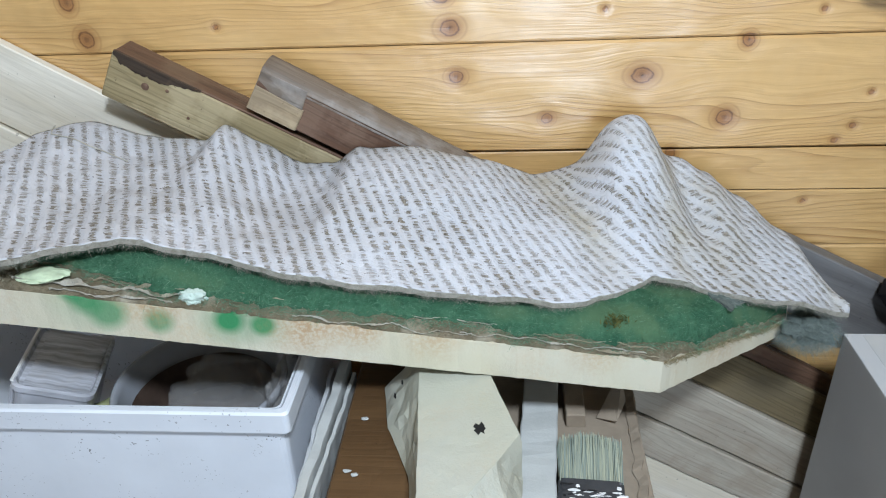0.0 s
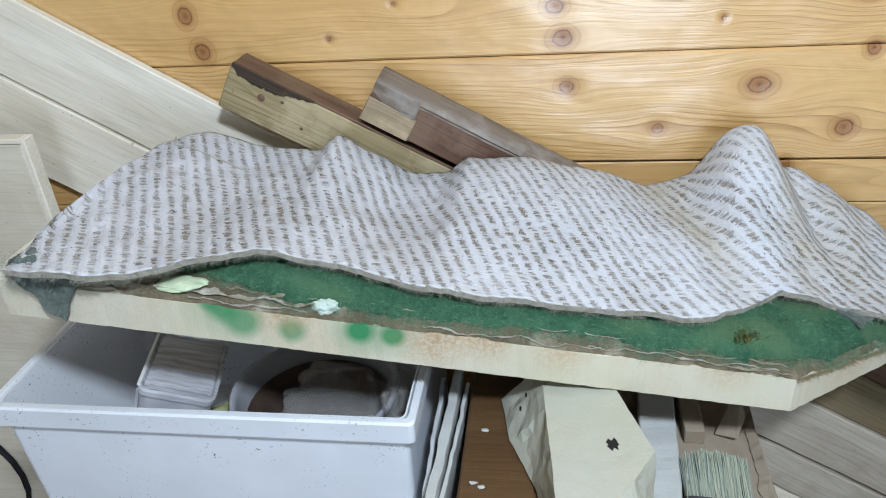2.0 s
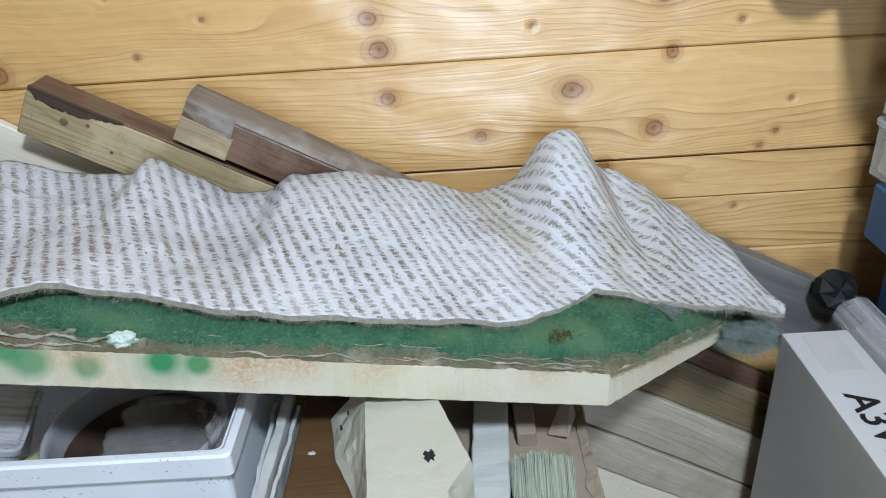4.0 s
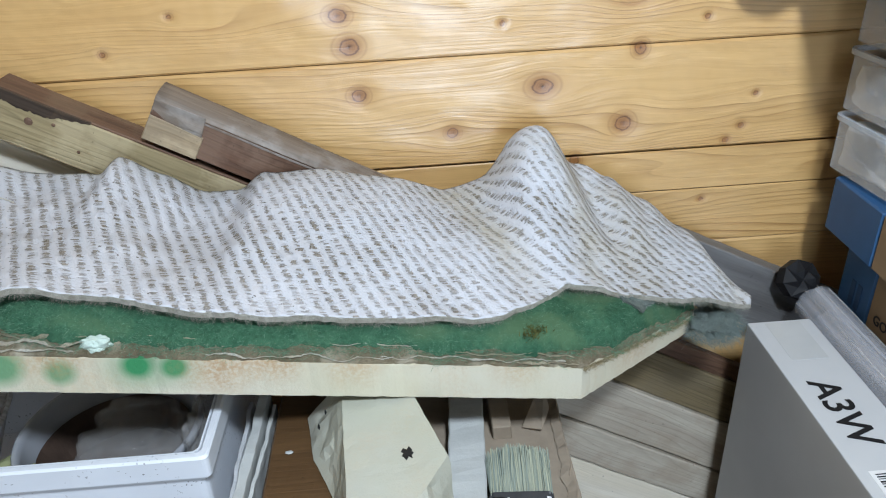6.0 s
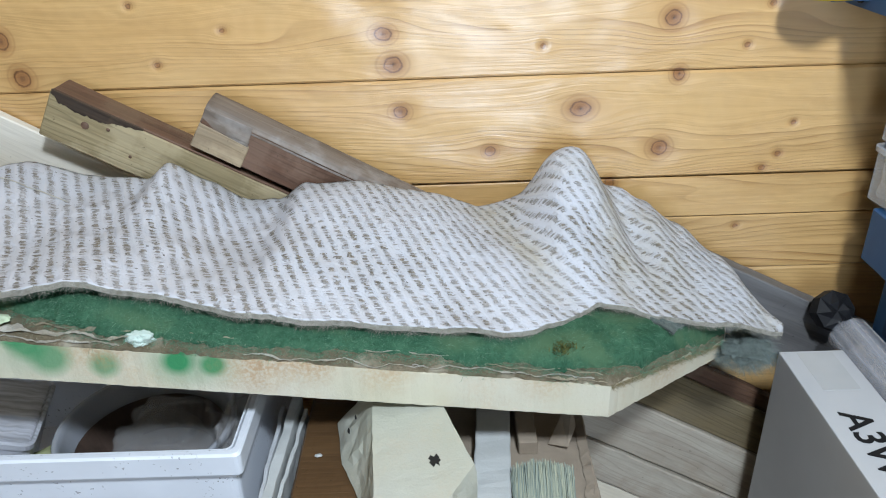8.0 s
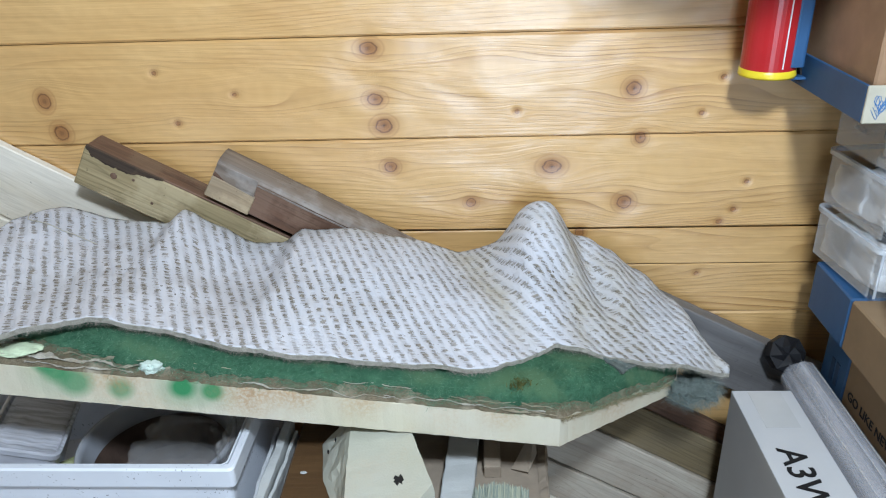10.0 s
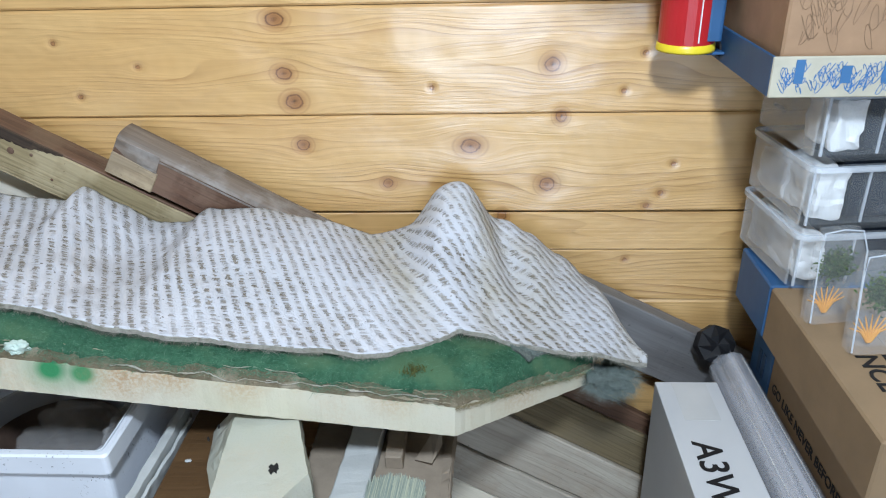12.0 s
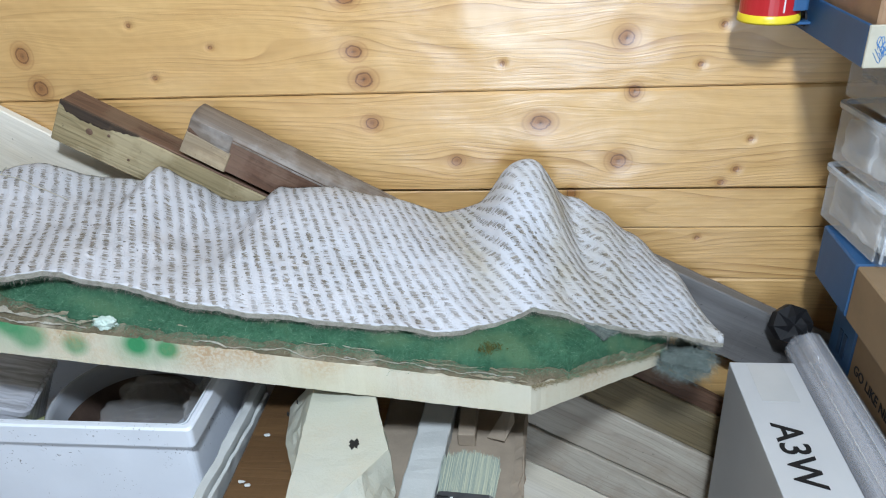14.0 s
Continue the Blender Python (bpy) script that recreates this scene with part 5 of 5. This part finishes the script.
def shell(z0, z1, d=0.0):
    return tub([(d, DW - d, d, DD - d, z0, 0.010), (0.0, DW, 0.0, DD, z0 + 0.004, 0.010), (0.0, DW, 0.0, DD, z1 - 0.003, 0.010), (d, DW - d, d, DD - d, z1, 0.010),
                (0.003, DW - 0.003, 0.003, DD - 0.003, z1 - 0.004, 0.009), (0.003, DW - 0.003, 0.003, DD - 0.003, z0 + 0.006, 0.009)])


for z0, z1 in ((0.0, 0.062), (0.065, 0.130), (0.133, 0.198)):
    case = part("case", shell(z0, z1, 0.003), CLEAR, drawers, "clear compartment case")
    part("lip", tub([(-0.003, DW + 0.003, -0.003, DD + 0.003, z1 - 0.006, 0.012), (-0.003, DW + 0.003, -0.003, DD + 0.003, z1 - 0.001, 0.012), (0.001, DW - 0.001, 0.001, DD - 0.001, z1 - 0.001, 0.010), (0.001, DW - 0.001, 0.001, DD - 0.001, z1 - 0.006, 0.010)], False, False), CLEAR_EDGE, case)
    part("end_panel", slab(-0.0012, 0.0012, 0.010, DD - 0.008, z0 + 0.004, z1 - 0.007, 0.0005), CLEAR_MILKY, case, "milky end panel")
    part("corner_edge", ring_tube([(0.003, 0.003, z0 + 0.006), (0.0022, 0.0022, (z0 + z1) / 2), (0.002, 0.002, z1 - 0.006)], 0.0016, 8), CLEAR_EDGE, case)
    for x in (0.056, 0.112, 0.168, 0.224):
        part("divider", slab(x - 0.0008, x + 0.0008, 0.004, DD - 0.004, z0 + 0.006, z1 - 0.008, 0), CLEAR, case)
        part("divider_edge", slab(x - 0.0012, x + 0.0012, 0.0032, 0.0052, z0 + 0.006, z1 - 0.008, 0.0004), CLEAR_EDGE, case)
    latch = part("latch", merge(slab(-0.008, -0.003, 0.045, 0.085, z1 - 0.034, z1 - 0.001, 0.0015), slab(-0.012, -0.007, 0.055, 0.075, z1 - 0.040, z1 - 0.028, 0.0015)), CLEAR, case, "clear snap latch")
for k, (x0, x1, y0, y1, z0, z1) in enumerate(((0.006, 0.034, 0.010, 0.115, 0.007, 0.052), (0.010, 0.040, 0.008, 0.075, 0.072, 0.121), (0.014, 0.042, 0.008, 0.06, 0.140, 0.188), (0.006, 0.022, 0.06, 0.118, 0.072, 0.112))):
    bm = slab(x0, x1, y0, y1, z0, z1, 0.004, None, 2)
    bmesh.ops.subdivide_edges(bm, edges=list(bm.edges), cuts=6, use_grid_fill=True)
    for v in bm.verts:
        v.co += noise.noise_vector(v.co * 90 + Vector((k, 0, 0))) * 0.0032
    ob = tagged(part("foam_packing", bm, WRAP), "crumpled white foam packing inside the clear case", "packing", "packing in the case")
    ob.matrix_world = drawers.matrix_world.copy()
for k, (x0, x1, y0, y1, z0, z1) in enumerate(((0.045, 0.215, 0.012, 0.11, 0.072, 0.122), (0.047, 0.20, 0.012, 0.11, 0.140, 0.190), (0.06, 0.22, 0.02, 0.11, 0.008, 0.05))):
    dev = thing("model_part", "dark grey plastic model part inside the clear case", "model part", "parts in the case")
    dev.matrix_world = drawers.matrix_world.copy()
    part("body", slab(x0, x1, y0, y1, z0, z1, 0.003, None, 2), DEVICE, dev)
    if k == 1:
        part("plate", slab(x0 + 0.02, x0 + 0.075, y0 - 0.0008, y0 + 0.001, z0 + 0.026, z0 + 0.040, 0.0003), CREAM, dev, "cream dial plate")
        for q in range(3):
            part("dial", slab(x0 + 0.025 + q * 0.016, x0 + 0.033 + q * 0.016, y0 - 0.0016, y0, z0 + 0.029, z0 + 0.038, 0.0003), INK, dev)
    part("tab", slab(x0 + 0.03, x0 + 0.045, y0 - 0.002, y0 + 0.002, z0 + 0.006, z0 + 0.012, 0.0005), CLEAR, dev)


# ---- blister packs with model trees ----
def blister(m, seed):
    root = thing("blister_pack", "clear blister pack with green model foliage and orange tree print", "blister pack", "model tree packs")
    root.matrix_world = m
    part("card", slab(-0.022, 0.022, 0.006, 0.0068, 0.0, 0.034, 0.0002), CLEAR, root, "clear printed insert")
    part("bubble", tub([(-0.0225, 0.0225, -0.010, 0.0055, 0.0, 0.006), (-0.0225, 0.0225, -0.010, 0.0055, 0.07, 0.006), (-0.018, 0.018, -0.006, 0.0055, 0.088, 0.005)]), CLEAR_THIN, root, "clear moulded bubble")
    for d in (-1, 1):
        part("rim", ring_tube([(0.0222 * d, -0.0095, 0.002), (0.0222 * d, -0.0095, 0.068), (0.018 * d, -0.0065, 0.086), (0.0, -0.0065, 0.0885)], 0.0008, 6), CLEAR_EDGE, root)
    r = random.Random(seed)
    pp = [(Vector((r.gauss(0, 0.0065), -0.002 + r.gauss(0, 0.002), 0.054 + r.gauss(0, 0.0065))), (r.uniform(-1, 1), r.uniform(-1, 0.2), r.uniform(-0.5, 1))) for _ in range(900)]
    tagged(part("foliage", strands(pp, 0.0045, 0.0011, 0.3, seed, 0.8), LEAF, root, "green model foliage"), kind="stuff")
    for k in range(9):
        a = radians(-75 + 150 * k / 8)
        part("twig", ring_tube([(0.001 * math.sin(a), 0.0052, 0.004), (0.008 * math.sin(a), 0.0052, 0.013 + 0.003 * math.cos(a)), (0.019 * math.sin(a), 0.0052, 0.014 + 0.016 * math.cos(a))], [0.0013, 0.001, 0.0004], 5), ORANGE, root)


blister(Matrix.Translation((0.545, 0.735, 0.3565)) @ pose(0, 0, 0, -8, 0, 4), 31)
blister(Matrix.Translation((0.528, 0.785, 0.3565)) @ pose(0, 0, 0, -6, 0, 10), 32)
blister(Matrix.Translation((0.592, 0.742, 0.3565)) @ pose(0, 0, 0, -8, 0, 2), 33)

# ---- unseen board added over the stacked boxes to shadow the wall ----
tagged(part("wall_shelf", prism([(0.207, 0.998), (0.207, 0.765), (0.352, 0.684), (0.78, 0.66), (0.78, 0.998)], 0.80, 0.818, 0.0, 3, 0.002), PALE), "unseen pale board added over the stacked boxes to shade the wall", "shelf")

# ---- printed box and tin ----
comic = thing("printed_box", "tan picture-printed box in a blue and cream tray, on the case", "box")
CX, CY, CZ = 0.449, 0.810, 0.557
part("tray_side", slab(CX, CX + 0.003, CY + 0.001, 0.982, CZ, CZ + 0.034, 0.0008), BLUE_CARD, comic, "blue side of the tray")
part("tray_front", slab(CX, 0.88, CY - 0.002, CY + 0.001, CZ, CZ + 0.034, 0.0008), CREAM, comic, "cream and blue printed front")
part("tray_base", slab(CX + 0.003, 0.88, CY + 0.001, 0.982, CZ, CZ + 0.003, 0.0008), BLUE_CARD, comic)
part("tray_tab", slab(0.412, CX, 0.935, 0.965, CZ + 0.0093, CZ + 0.0120, 0.0005), BLUE_CARD, comic)
part("carton", slab(CX + 0.008, 0.87, CY + 0.006, 0.978, CZ + 0.0035, 0.74, 0.002), COMIC, comic, "tan printed carton")
# no opening is cut; a black disc paints the shade inside the hole
part("hole", lathe([(0.0, 0.0), (0.0075, 0.0), (0.0075, 0.002), (0.0, 0.002)], 16, Matrix.Translation((CX - 0.0004, 0.952, CZ + 0.012)) @ pose(0, 0, 0, 0, -90, 0)), BLACK_PLASTIC, comic, "finger hole, its shaded inside painted as a black disc")
rp = random.Random(17)
for k in range(150):
    x = CX + 0.008 + rp.uniform(0.0, 0.22)
    z = CZ + rp.uniform(0.006, 0.026)
    pts = [(x + 0.0034 * math.sin(j * 0.8 + k) * (0.4 + j / 8), CY - 0.0023, min(CZ + 0.032, max(CZ + 0.002, z + 0.0042 * math.cos(j * 1.1 + 2 * k)))) for j in [q * 0.5 for q in range(14)]]
    part("print_line", ring_tube(pts, 0.0003, 4), BLUE_LINE, comic)
for k in range(7):
    x = CX + 0.012 + k * 0.036 + rp.uniform(0, 0.01)
    part("print_patch", slab(x, x + rp.uniform(0.006, 0.016), CY - 0.0026, CY - 0.0018, CZ + 0.012, CZ + rp.uniform(0.022, 0.033), 0), plain("bright_blue_print", (0.05, 0.15, 0.32), 0.5, 0.4, 0.05), comic)
for k in range(70):
    x = CX + 0.02 + rp.uniform(0.0, 0.22)
    z = CZ + rp.uniform(0.045, 0.12)
    pts = [(x + 0.006 * math.sin(j * 0.9 + k) * (0.4 + j / 8), CY + 0.0057, z + 0.010 * math.cos(j * 1.2 + 2 * k)) for j in [q * 0.5 for q in range(14)]]
    part("print_line", ring_tube(pts, 0.00025, 4), COMIC_LINE, comic)

tin = thing("red_tin", "red round tin with a yellow bottom rim, beside the printed box", "tin")
TM = Matrix.Translation((0.414, 0.950, 0.5693))
part("wall", lathe([(0.0, 0.0), (0.0275, 0.0), (0.0275, 0.104), (0.0, 0.104)], 40, TM), RED_TIN, tin, smooth=False)
part("bottom_rim", lathe([(0.0276, 0.001), (0.0286, 0.0), (0.0288, 0.002), (0.0282, 0.0075), (0.0276, 0.008)], 40, TM), YELLOW_RIM, tin, "yellow rim", smooth=True)
part("top_rim", lathe([(0.0276, 0.104), (0.0288, 0.105), (0.0288, 0.109), (0.0265, 0.1095), (0.0255, 0.104)], 40, TM), YELLOW_RIM, tin, "gold seam rim", smooth=True)
# thin white line paints the highlight along the tin's edge
part("stripe", slab(-0.0006, 0.0006, -0.0283, -0.0270, 0.011, 0.103, 0, TM @ pose(0, 0, 0, 0, 0, 10)), WHITE_INK, tin)
part("side_panel", tub([(0.012, 0.0285, -0.024, -0.002, 0.012, 0.004), (0.012, 0.0285, -0.024, -0.002, 0.103, 0.004)]), BLUE_CARD, tin, "blue printed panel").matrix_world = TM
